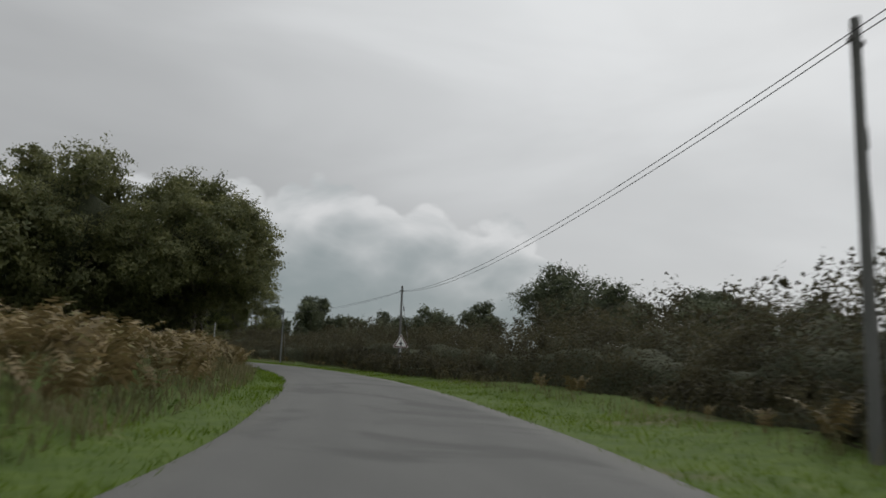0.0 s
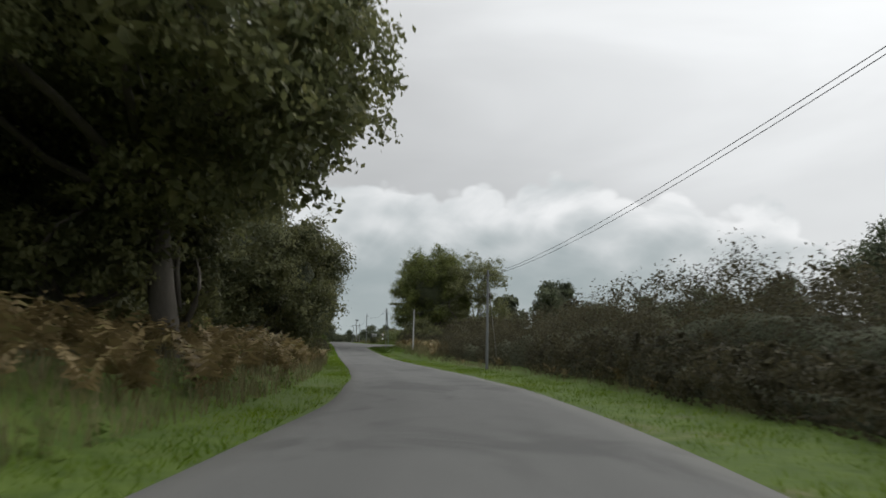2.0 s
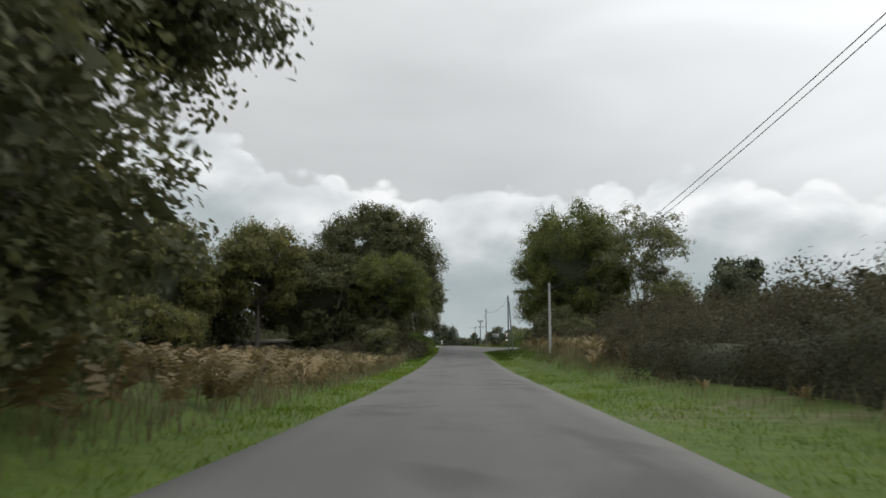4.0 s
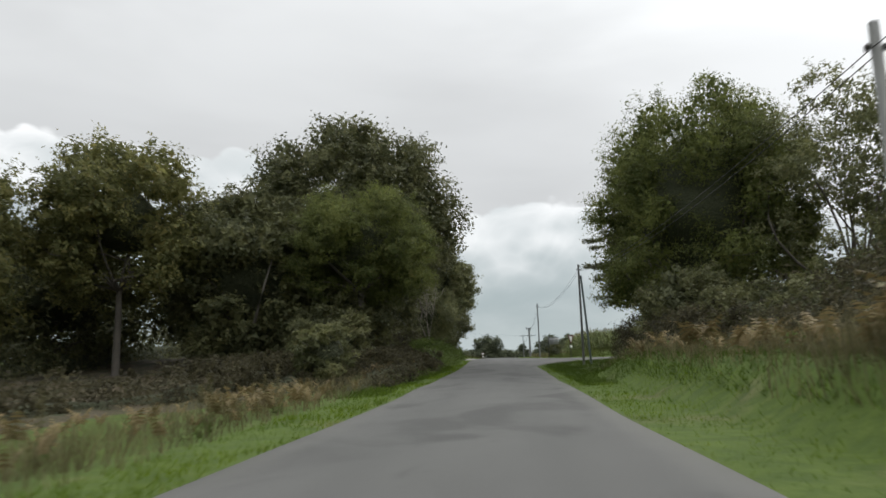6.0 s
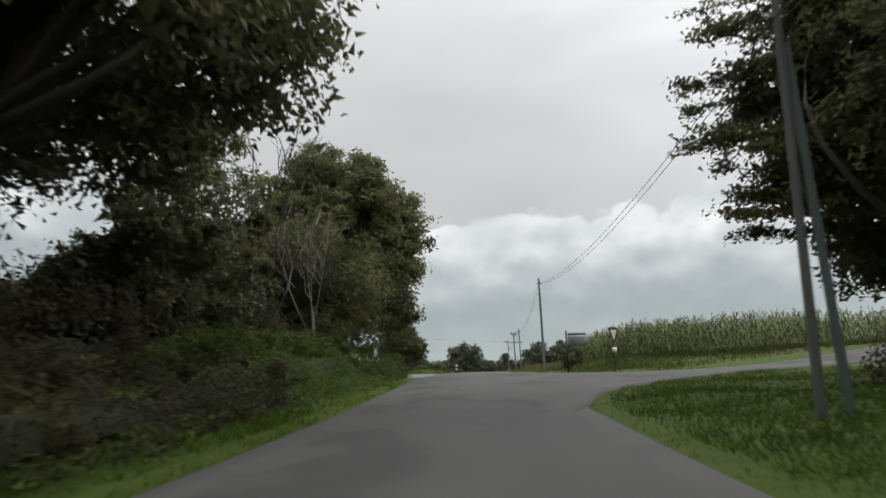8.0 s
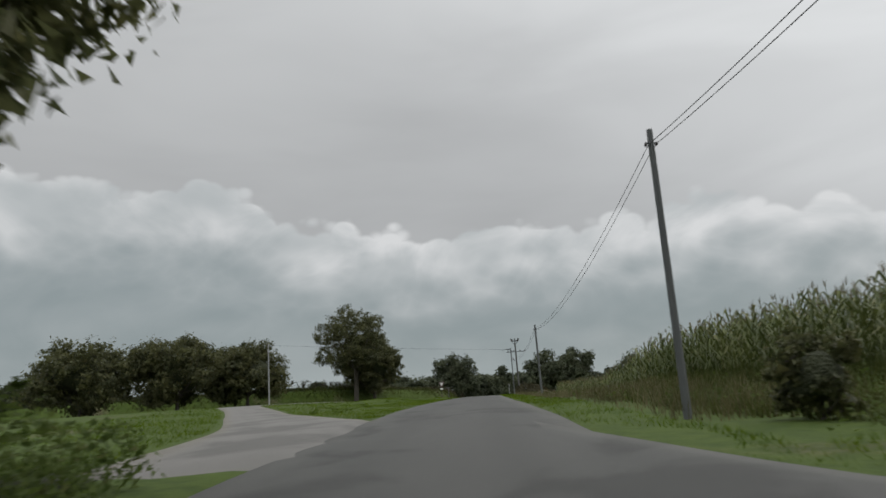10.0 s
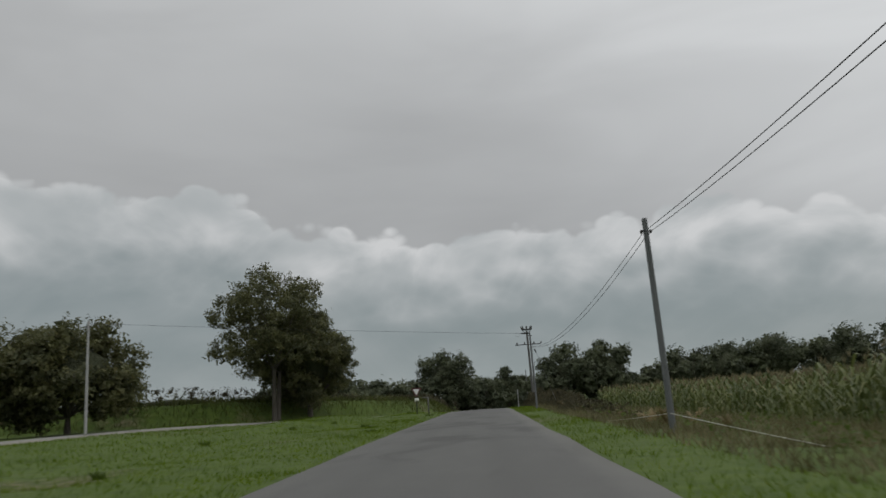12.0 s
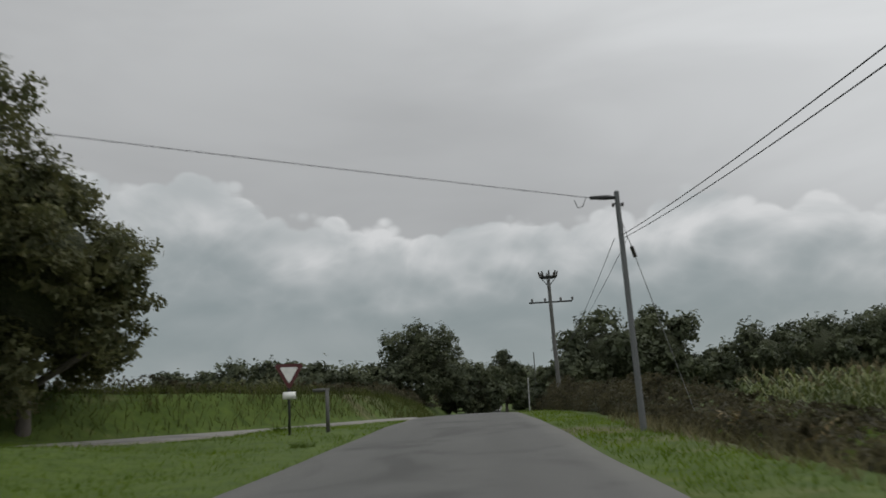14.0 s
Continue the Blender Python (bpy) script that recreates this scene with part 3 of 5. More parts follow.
def tree(name, x, y, top, radius, label, mat=OAK, count=30000, size=0.2, base=0.25, trunk=0.28, seed=0, blobs=26, lean=(0.0, 0.0), squash=(1.0, 1.0),
         shape=1.0, core=0.46, stems=1, ratio=0.6, bark=BARK, z0=None, group="", low=0.0, fine=False, jitter=0.6, boughs=0, reach=(-5, -4), bough_z=(0.2, 0.9)):
    """A tree of forking limbs with a crown of leaf clumps; base: where the crown begins, as a share of its height."""
    r = np.random.default_rng(seed + 100)
    gz = float(ground_z(x, y)) - 0.15 if z0 is None else z0
    h = top - gz
    root = thing(name, pose(x, y, gz), label, "tree", group)
    c0, c1, radius = h * base, h * 1.05, radius * 1.11
    mid, half = (c0 + c1) / 2, (c1 - c0) / 2
    # clumps over the crown's outside, a few within
    inside = max(3, blobs // 6)
    k = np.arange(blobs - inside) + 0.5
    up = 1 - 2 * k / (blobs - inside)
    turn = np.pi * (1 + 5 ** 0.5) * k + r.uniform(0, 6)
    shell = np.stack([np.sqrt(1 - up ** 2) * np.cos(turn), np.sqrt(1 - up ** 2) * np.sin(turn), up], -1)
    d = unit(np.concatenate([shell, r.normal(size=(inside, 3))]) + 0.16 * r.normal(size=(blobs, 3)))
    wide = ((1 - np.abs(np.minimum(d[:, 2], 0)) ** 3.0) ** (1 / 3.0) / (np.sqrt(1 - np.minimum(d[:, 2], 0) ** 2) + 1e-3))[:, None].clip(0, 1.7)
    far = np.concatenate([r.uniform(0.66, 0.76, blobs - inside), r.uniform(0.1, 0.45, inside)])[:, None]
    taper = wide * (1.0 - (shape - 1.0) * np.clip(d[:, 2:3], 0, 1))
    cen = np.array([lean[0], lean[1], mid]) + d * far * np.array([radius * squash[0], radius * squash[1], half]) * np.concatenate([taper, taper, np.ones_like(taper)], 1)
    rad = radius * r.uniform(0.25, 0.36, blobs) * (30 / blobs) ** 0.25
    rad = np.minimum(rad, np.maximum(0.4, c1 - cen[:, 2]) * 1.08 + 0.1)
    n = np.maximum(20, (count * rad ** 2 / (rad ** 2).sum()).astype(int))
    pts, outs = [], []
    for c, q, k in zip(cen, rad, n):
        # leaf masses: tufts gathered on each clump's outside
        tufts = max(14, int(34 * (q / 1.6)))
        e = unit(r.normal(size=(tufts, 3)))
        at = e * (q * r.uniform(0.60, 1.0, tufts))[:, None] * [1, 1, 0.85]
        pick = r.integers(0, tufts, k)
        pts.append(c + at[pick] + r.normal(size=(k, 3)) * (q * 0.14) * [1, 1, 0.7])
        outs.append(unit(e[pick] + 0.5 * r.normal(size=(k, 3))))
    # short sprays that roughen the outline
    sprays = blobs * 3
    for b in r.integers(0, blobs, sprays):
        c, q = cen[b], rad[b]
        e = unit(r.normal(size=3) + [0, 0, 0.35])
        k = max(6, count // 1400)
        t = r.uniform(0.8, 1.2, (k, 1))
        pts.append(c + e * q * t + r.normal(size=(k, 3)) * 0.09 * q)
        outs.append(np.repeat(e[None], k, 0))
    pts, outs = np.concatenate(pts), np.concatenate(outs)
    keep = pts[:, 2] > max(0.25, low)
    v, f = leaves(pts[keep], outs[keep], size, ratio, seed=seed, fine=fine, jitter=jitter)
    pieces = [(v, f, 0)]
    if core > 0:
        # older leaves deep inside, and a dense opaque heart, dark for the shade within
        each = np.maximum(30, (210 * (rad / 1.9) ** 2 * (0.22 / size) ** 1.2).astype(int)).clip(24, 220)
        deep = np.concatenate([c + unit(r.normal(size=(k, 3))) * (q * 0.62 * r.random((k, 1)) ** 0.4) for c, q, k in zip(cen, rad, each)])
        deep = deep[deep[:, 2] > max(0.25, low)]
        pieces.append((*leaves(deep, unit(r.normal(size=deep.shape)), size * (1.9 if size < 0.3 else 1.3), 0.8, seed=seed + 5, fine=False), 0))
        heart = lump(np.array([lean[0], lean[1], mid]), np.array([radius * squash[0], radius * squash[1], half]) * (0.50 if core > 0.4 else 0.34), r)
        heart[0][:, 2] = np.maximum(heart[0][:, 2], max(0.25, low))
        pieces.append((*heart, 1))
    wood = []
    feet = [(0.0, 0.0)] if stems == 1 else [(r.uniform(-0.7, 0.7), r.uniform(-0.5, 0.5)) for _ in range(stems)]
    for s, foot in enumerate(feet):
        fork = np.array([foot[0] * 1.5 + lean[0] * 0.3, foot[1] * 1.5 + lean[1] * 0.3, c0 + 0.25 * half])
        flare = tube([(foot[0], foot[1], -0.2), (foot[0], foot[1], 0.12 * c0 + 0.2), tuple(0.5 * (np.array([*foot, 0]) + fork)), tuple(fork)],
                     [trunk * 1.5, trunk * 1.08, trunk * 0.92, trunk * 0.75], 10)
        wood += flare
        for i in range(s, blobs, stems):
            if r.random() < 0.45:
                wood += limb(fork, cen[i], trunk * 0.42, 0.02, seed * 31 + i, 0.16)
                tip = cen[i] + unit(r.normal(size=3) + [0, 0, 0.4]) * rad[i] * 0.9
                wood += limb(cen[i], tip, 0.025, 0.008, seed * 37 + i)
    for b in range(boughs):
        # flat layered boughs: twigs fan out level, with leaves on both sides
        a = r.uniform(-0.95, 0.95) + (math.pi if reach[0] < 0 else 0)
        z = h * (bough_z[0] + (bough_z[1] - bough_z[0]) * (b + r.random()) / boughs)
        ln = -r.uniform(*reach) * (1 - 0.45 * max(0.0, z / h - 0.55))
        s0 = np.array([lean[0], lean[1], z - 0.6])
        e0 = s0 + np.array([math.cos(a) * ln, math.sin(a) * ln, r.uniform(-0.3, 0.9)])
        wood += limb(s0, e0, 0.06, 0.012, seed * 53 + b, 0.04)
        for k in range(9):
            t = r.uniform(0.45, 1.0)
            m = s0 + (e0 - s0) * t
            a2 = a + r.uniform(0.3, 1.0) * r.choice([-1, 1])
            tip = m + np.array([math.cos(a2), math.sin(a2), r.uniform(-0.22, 0.12)]) * r.uniform(0.5, 1.3)
            wood += tube([m, tip], [0.012, 0.005], 4, caps=False)
            n2 = 80
            at = m + (tip - m) * r.random((n2, 1)) + r.normal(size=(n2, 3)) * [0.17, 0.17, 0.09]
            pieces.append((*leaves(at, np.tile([0.0, 0.0, 0.5], (n2, 1)), size * 0.8, ratio, seed=seed + 600 + 10 * b + k, fine=False, jitter=0.7), 0))
    part("trunk", wood, bark, root, smooth=True)
    part("crown", pieces, [mat, CORE], root)
    return root


def bare_tree(x, y, top, seed, label, spread=1.0, girth=1.0, bark=PALEBARK):
    """A dead tree: several thin forking stems, leafless and pale below."""
    r = np.random.default_rng(seed)
    gz = float(ground_z(x, y)) - 0.1
    root = thing("dead_tree", pose(x, y, gz), label, "tree")
    h = top - gz
    wood = tube([(0, 0, -0.1), (0.1, 0, h * 0.15), (0.0, 0.1, h * 0.3)], [0.14 * girth, 0.11 * girth, 0.08 * girth], 9)
    for s in range(5):
        way = unit(np.array([r.normal() * 0.28 * spread, r.normal() * 0.28 * spread, 1.0]))
        a = np.array([0.0, 0.1, h * r.uniform(0.12, 0.3)])
        e = a + way * (h * r.uniform(0.8, 1.0) - a[2])
        wood += limb(a, e, 0.055 * girth, 0.012, seed + 7 * s, 0.05)
        for i in range(7):
            t = r.uniform(0.3, 0.95)
            b = a + (e - a) * t
            w2 = unit(way + r.normal(size=3) * 0.45)
            f = b + w2 * h * r.uniform(0.10, 0.26)
            wood += limb(b, f, 0.024, 0.007, seed + 90 * s + i, 0.08)
            for k in range(3):
                c = b + (f - b) * r.uniform(0.3, 1.0)
                wood += limb(c, c + unit(w2 + r.normal(size=3) * 0.5) * r.uniform(0.3, 0.9), 0.011, 0.004, seed + 500 * s + 20 * i + k, 0.1)
    part("trunk", wood, bark, root, smooth=True)
    return root


def hedge(name, line, width, height, label, mat=HEDGE, per=260, size=0.13, seed=0, whips=2.0, category="hedge"):
    """A rough hedge along line (x, y, height factor): a dark shade body inside, leaves outside, whips standing out of
    the top.
    """
    r = np.random.default_rng(seed)
    p = spline(line, 0.8)
    n = len(p)
    gz = ground_z(p[:, 0], p[:, 1])
    d = unit(np.gradient(p[:, :2], axis=0))
    nrm = np.stack([d[:, 1], -d[:, 0]], -1)
    rough = lambda w: np.convolve(r.normal(size=n + 2 * w), np.hanning(2 * w + 1) / np.sqrt((np.hanning(2 * w + 1) ** 2).sum()), mode="valid")  # noqa: E731
    hgt = height * p[:, 2] * (0.92 + 0.13 * rough(6) + 0.08 * rough(2)).clip(0.6, 1.3)
    wid = width * (0.46 + 0.06 * rough(4) + 0.04 * rough(2)).clip(0.3, 0.62)
    total = int(per * n * 0.8)
    i = r.uniform(0, n - 1.001, total)
    k = i.astype(int)
    f = (i - k)[:, None]
    c = p[k, :2] * (1 - f) + p[k + 1, :2] * f
    w = r.uniform(0, np.pi, total)
    low = np.arcsin(r.random(total) ** 1.25)
    w = np.where(r.random(total) < 0.5, w, np.where(r.random(total) < 0.6, np.pi - low, low))
    lobes = 0.97 + 0.09 * np.sin(0.9 * i + 2.6 * w + 0.8 * np.sin(0.37 * i)) + 0.06 * np.sin(2.3 * i - 4 * w + 1)
    q = np.where(r.random(total) < 0.75, r.normal(0.95, 0.07, total), r.uniform(0.55, 1.0, total)) * lobes
    side = np.sign(np.cos(w)) * np.abs(np.cos(w)) ** 0.75 * wid[k] * q
    up = np.abs(np.sin(w)) ** 0.8 * hgt[k] * q
    xy = c + nrm[k] * side[:, None]
    pts = np.stack([xy[:, 0], xy[:, 1], ground_z(xy[:, 0], xy[:, 1]) + up + 0.03], -1)
    outs = np.stack([nrm[k, 0] * np.cos(w), nrm[k, 1] * np.cos(w), np.sin(w)], -1)
    # mounds that break the face and the top
    more, mout = [], []
    for a in range(int(1.3 * n * 0.8)):
        k0 = r.integers(0, n - 1)
        w0 = r.uniform(0.1, np.pi - 0.1)
        c0 = np.array([*(p[k0, :2] + nrm[k0] * np.cos(w0) * wid[k0]), gz[k0] + np.sin(w0) ** 0.75 * hgt[k0] * r.uniform(0.75, 0.97)])
        q0 = r.uniform(0.3, 0.75) * min(1.0, height / 2.5)
        e = unit(r.normal(size=(per // 4, 3)))
        more.append(c0 + e * q0 * r.random((per // 4, 1)) ** 0.4)
        mout.append(e)
    pts, outs = np.concatenate([pts, *more]), np.concatenate([outs, *mout])
    # whips and sprays
    m = min(900, int(whips * n * 0.8))
    kk = r.integers(0, n - 1, m)
    stalks = []
    for a in range(m):
        h0 = hgt[kk[a]] * r.uniform(0.72, 0.92)
        s = p[kk[a], :2] + nrm[kk[a]] * wid[kk[a]] * r.uniform(-0.9, 0.7)
        lean = r.uniform(0, 2 * np.pi)
        way = np.array([np.cos(lean), np.sin(lean), 0.0]) * r.uniform(0.3, 0.9)
        ln = r.uniform(0.35, 1.0) * (0.30 + 0.16 * height)
        arc = lambda t: np.array([s[0], s[1], gz[kk[a]] + h0]) + ln * (way * t ** 1.5 + np.array([0, 0, 1.0]) * (1.35 * t - 0.65 * t ** 2))  # noqa: E731
        t = r.uniform(0.25, 1, 26)[:, None]
        pts = np.concatenate([pts, arc(t) + r.normal(size=(26, 3)) * 0.035 * (1.25 - t)])
        outs = np.concatenate([outs, np.repeat(unit(way + [0, 0, 0.6])[None], 26, 0)])
        knots = [arc(q) for q in (0.0, 0.45, 0.8, 1.0)]
        for c, e in zip(knots, knots[1:]):
            stalks.append([c - [0.006, 0.004, 0], c + [0.006, 0.004, 0], e])
    field = np.sin(1.9 * pts[:, 0] + 0.7 * pts[:, 2]) * np.sin(1.3 * pts[:, 1] + 1.1 * pts[:, 2] + seed) + 0.6 * np.sin(3.7 * pts[:, 1] - 2.9 * pts[:, 2])
    keep = r.random(len(pts)) < 0.86 + 0.14 * field
    v, fcs = leaves(pts[keep], outs[keep] + 0.6 * r.normal(size=outs[keep].shape), size * 1.12, 0.6, 0.2, seed, fine=False)
    ob = thing(name, Matrix(), label, category, kind="stuff")
    # opaque inner body, its dark colour standing in for shade between leaves
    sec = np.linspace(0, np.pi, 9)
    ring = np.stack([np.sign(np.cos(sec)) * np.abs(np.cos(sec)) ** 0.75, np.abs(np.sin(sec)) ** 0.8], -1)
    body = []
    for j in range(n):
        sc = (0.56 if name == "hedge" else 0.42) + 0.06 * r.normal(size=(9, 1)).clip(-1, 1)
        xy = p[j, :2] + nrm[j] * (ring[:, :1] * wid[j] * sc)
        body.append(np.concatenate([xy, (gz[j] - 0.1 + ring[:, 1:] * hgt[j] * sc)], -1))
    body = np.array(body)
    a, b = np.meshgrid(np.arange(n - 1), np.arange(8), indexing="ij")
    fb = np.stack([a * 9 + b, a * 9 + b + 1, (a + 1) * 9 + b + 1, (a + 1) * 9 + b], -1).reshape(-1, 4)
    part("inner_shade_body", [(body.reshape(-1, 3), fb, 0)], CORE, ob)
    part("foliage", [(v, fcs, 0), (np.array(stalks).reshape(-1, 3), np.arange(3 * len(stalks)).reshape(-1, 3), 0)], mat, ob)
    return ob


# ---- low growth ----


def scatter(u0, u1, y0, y1, density, seed, gap=0.3):
    r = np.random.default_rng(seed)
    n = int(abs(u1 - u0) * (y1 - y0) * density)
    u, y = r.uniform(u0, u1, n), r.uniform(y0, y1, n)
    x = road_x(y) + u
    ok = off_lanes(x, y, gap)
    return x[ok], y[ok], r


def blades(x, y, z, r, height, width, spread=0.5, tall=False):
    """Grass blades: bent strips where they are tall, single leaning blades where they are short."""
    n = len(x)
    h = height * r.uniform(0.5, 1.4, n)
    a = r.uniform(0, 2 * np.pi, n)
    t = r.normal(0, spread, (n, 2)) * h[:, None]
    foot = np.stack([x, y, z - 0.02], -1)
    side = np.stack([np.cos(a), np.sin(a), np.zeros(n)], -1) * (width * r.uniform(0.6, 1.3, n))[:, None]
    mid = foot + np.stack([t[:, 0] * 0.35, t[:, 1] * 0.35, h * 0.62], -1)
    tip = foot + np.stack([t[:, 0], t[:, 1], h], -1)
    if not tall:
        return [(np.stack([foot - side * 1.2, foot + side * 1.2, tip], 1).reshape(-1, 3), np.arange(3 * n).reshape(-1, 3), 0)]
    v = np.stack([foot - side, foot + side, mid + side * 0.7, mid - side * 0.7, tip], 1).reshape(-1, 3)
    k = 5 * np.arange(n)[:, None]
    return [(v, k + [0, 1, 2, 3], 0), (v, k + [3, 2, 4], 0)]


def grass(name, bands, mat, height, width, label, seed, spread=0.5, gap=0.3):
    pieces = []
    for i, (u0, u1, y0, y1, dens) in enumerate(bands):
        x, y, r = scatter(u0, u1, y0, y1, dens, seed + i, gap)
        # tufts: thin out by a patchy field
        keep = r.random(len(x)) < 0.25 + 0.9 * patchy(x, y, 1.1, 9.0) * (0.4 + patchy(x, y, 4.0, 3.0))
        x, y = x[keep], y[keep]
        pieces += blades(x, y, ground_z(x, y) + soft_bumps(x, y) * 0.7, r, height, width, spread, height > 0.45)
    return tagged(part(name, [p for p in pieces if len(p[1])], mat), label, "grass", kind="stuff")


def leafy_plants(name, bands, mat, height, label, seed, each=12, size=0.10):
    """Low broad-leaved plants: loose rosettes of leaves."""
    pts, outs = [], []
    for i, (u0, u1, y0, y1, dens) in enumerate(bands):
        x, y, r = scatter(u0, u1, y0, y1, dens, seed + i)
        keep = r.random(len(x)) < 0.2 + 1.2 * patchy(x, y, 1.6, 4.0)
        x, y = np.repeat(x[keep], each), np.repeat(y[keep], each)
        tall = np.repeat(height * r.uniform(0.4, 1.3, keep.sum()), each)
        d = r.normal(size=(len(x), 2)) * (0.42 * tall)[:, None]
        pts.append(np.stack([x + d[:, 0], y + d[:, 1], ground_z(x, y) + tall * r.random(len(x)) ** 0.7], -1))
        outs.append(unit(np.stack([d[:, 0], d[:, 1], 0.5 * tall], -1)))
    v, f = leaves(np.concatenate(pts), np.concatenate(outs), size, 0.7, seed=seed, fine=False)
    return tagged(part(name, [(v, f, 0)], mat), label, "weeds", kind="stuff")


def ferns(name, bands, mat, height, label, seed, fronds=6, pairs=7, category="bracken"):
    """Bracken: arching fronds with tapering side leaflets."""
    pieces_v, pieces_f, base = [], [], 0
    for i, (u0, u1, y0, y1, dens) in enumerate(bands):
        x, y, r = scatter(u0, u1, y0, y1, dens, seed + i, 0.6)
        n = len(x) * fronds
        X, Y = np.repeat(x, fronds), np.repeat(y, fronds)
        Z = ground_z(X, Y)
        a = r.uniform(0, 2 * np.pi, n)
        H = height * np.repeat(r.uniform(0.55, 1.2, len(x)), fronds) * r.uniform(0.75, 1.1, n)
        out = np.stack([np.cos(a), np.sin(a), np.zeros(n)], -1)
        reach = H * r.uniform(0.35, 0.8, n)
        foot = np.stack([X, Y, Z], -1)
        t = np.linspace(0.3, 1.0, pairs)
        arch = lambda s: foot + out * (reach * s ** 1.6)[:, None] + np.stack([0 * H, 0 * H, H * (1.25 * s - 0.42 * s ** 3)], -1)  # noqa: E731
        side = np.stack([-out[:, 1], out[:, 0], np.zeros(n)], -1)
        for j, s in enumerate(t):
            c, nx = arch(s), arch(min(1.0, s + 0.09))
            ln = (0.30 * (1.08 - s) + 0.03) * H
            tw = r.normal(0, 0.25, n)
            for sg in (-1, 1):
                tip = c + side * (sg * ln)[:, None] + out * (0.25 * ln)[:, None] + np.stack([0 * H, 0 * H, tw * ln - 0.12 * ln], -1)
                pieces_v.append(np.stack([c, nx, tip], 1).reshape(-1, 3))
                pieces_f.append(base + np.arange(3 * n).reshape(-1, 3))
                base += 3 * n
        c0, c1 = arch(0.0), arch(1.0)
        m = arch(0.5)
        for p, q in ((c0, m), (m, c1)):
            pieces_v.append(np.stack([p - side * 0.008, p + side * 0.008, q], 1).reshape(-1, 3))
            pieces_f.append(base + np.arange(3 * n).reshape(-1, 3))
            base += 3 * n
    return tagged(part(name, [(np.concatenate(pieces_v), np.concatenate(pieces_f), 0)], mat), label, category, kind="stuff")

# ---- trees along the lane, in the order in which they are passed ----
tree("oak_tree", 9.1, 51.8, 12.0, 5.6, "broad dark oak with a crown leaning over a bracken bank", OAK, 62000, 0.17, 0.21, 0.32, 1, 54, (-0.7, -3.7), shape=1.3, fine=True, core=0.3)
tree("oak_tree", 8.6, 55.2, 10.4, 3.6, "dark oak whose thin outer twigs show the sky", OAK, 24000, 0.16, 0.34, 0.22, 45, 30, core=0.3)
tree("oak_tree", 6.6, 52.6, 9.6, 3.5, "bushy dark oak with foliage down to the bracken", OAK, 30000, 0.16, 0.0, 0.2, 44, 30)
tree("ivy_tree", 9.3, 52.4, 6.4, 1.5, "trunk thickly grown with dark ivy under an oak", DARK, 12000, 0.12, 0.0, 0.2, 41, 18, squash=(0.35, 0.35))
tree("oak_tree", 4.0, 58.0, 9.6, 4.2, "dark oak standing behind a broad oak", DARK, 14000, 0.22, 0.0, 0.2, 42, 28)
bare_tree(8.9, 52.0, 3.6, 43, "pale leafless sapling standing in bracken", 0.5, 0.6)
tree("hazel_bush", 5.0, 67.0, 3.8, 2.3, "yellowing hazel bush under an oak", AUTUMN, 12000, 0.14, 0.0, 0.08, 31, 16)
tree("oak_tree", 0.4, 51.5, 14.3, 5.6, "tall dense oak standing behind a bracken bank", OAK, 46000, 0.21, 0.02, 0.34, 2, 36)
tree("oak_tree", -6.5, 47.0, 12.0, 5.5, "dense oak at the edge of a field", OAK, 16000, 0.32, 0.0, 0.3, 3, 26)
tree("oak_tree", 9.1, 74.5, 9.3, 4.7, "round dark oak with foliage down to the bank", DARK, 52000, 0.15, -0.04, 0.26, 4, 42, fine=True)
tree("field_maple", -1.5, 92.0, 8.2, 4.8, "low yellowing tree behind the bracken", AUTUMN, 16000, 0.26, -0.02, 0.2, 5, 24)
tree("field_maple", -9.0, 96.0, 8.8, 5.0, "low yellowing tree in a field hedge", AUTUMN, 9000, 0.34, -0.02, 0.2, 6, 22)
tree("field_maple", -3.6, 138.0, 14.0, 4.8, "slender yellowing tree with a bare lower trunk", AUTUMN, 32000, 0.20, 0.28, 0.2, 7, 32, core=0.35)
tree("field_maple", -11.5, 132.0, 14.0, 5.4, "yellowing tree with foliage to the ground", AUTUMN, 30000, 0.24, 0.0, 0.24, 8, 32)
tree("field_maple", -20.0, 128.0, 13.6, 5.6, "yellowing tree in a row beside a field", AUTUMN, 18000, 0.3, 0.0, 0.24, 9, 26)
tree("oak_tree", -13.0, 146.0, 11.5, 6.5, "dark oak in a thicket", DARK, 12000, 0.36, 0.0, 0.26, 10, 26)
tree("willow_tree", 9.0, 139.8, 11.2, 4.1, "light green rounded willow crown above brambles", WILLOW, 70000, 0.135, 0.36, 0.2, 11, 34, ratio=0.35)
tree("oak_tree", 2.2, 142.0, 12.4, 5.0, "tall dark oak behind a willow", DARK, 24000, 0.24, 0.05, 0.3, 47, 32)
tree("hazel_bush", 8.4, 135.6, 4.6, 2.0, "dark hazel bush at the edge of brambles", DARK, 11000, 0.15, 0.0, 0.08, 48, 16)
tree("hazel_bush", 7.2, 141.5, 6.6, 3.4, "dark hazel thicket in the hollow under a willow", DARK, 16000, 0.17, 0.0, 0.1, 46, 20)
tree("oak_tree", 6.8, 149.0, 18.2, 7.1, "tall dark oak overhanging the road", DARK, 62000, 0.22, 0.20, 0.42, 12, 50, core=0.3)
tree("hazel_bush", 7.6, 155.0, 7.2, 2.6, "dark hazel thicket under a tall oak", DARK, 18000, 0.16, 0.0, 0.1, 37, 22)
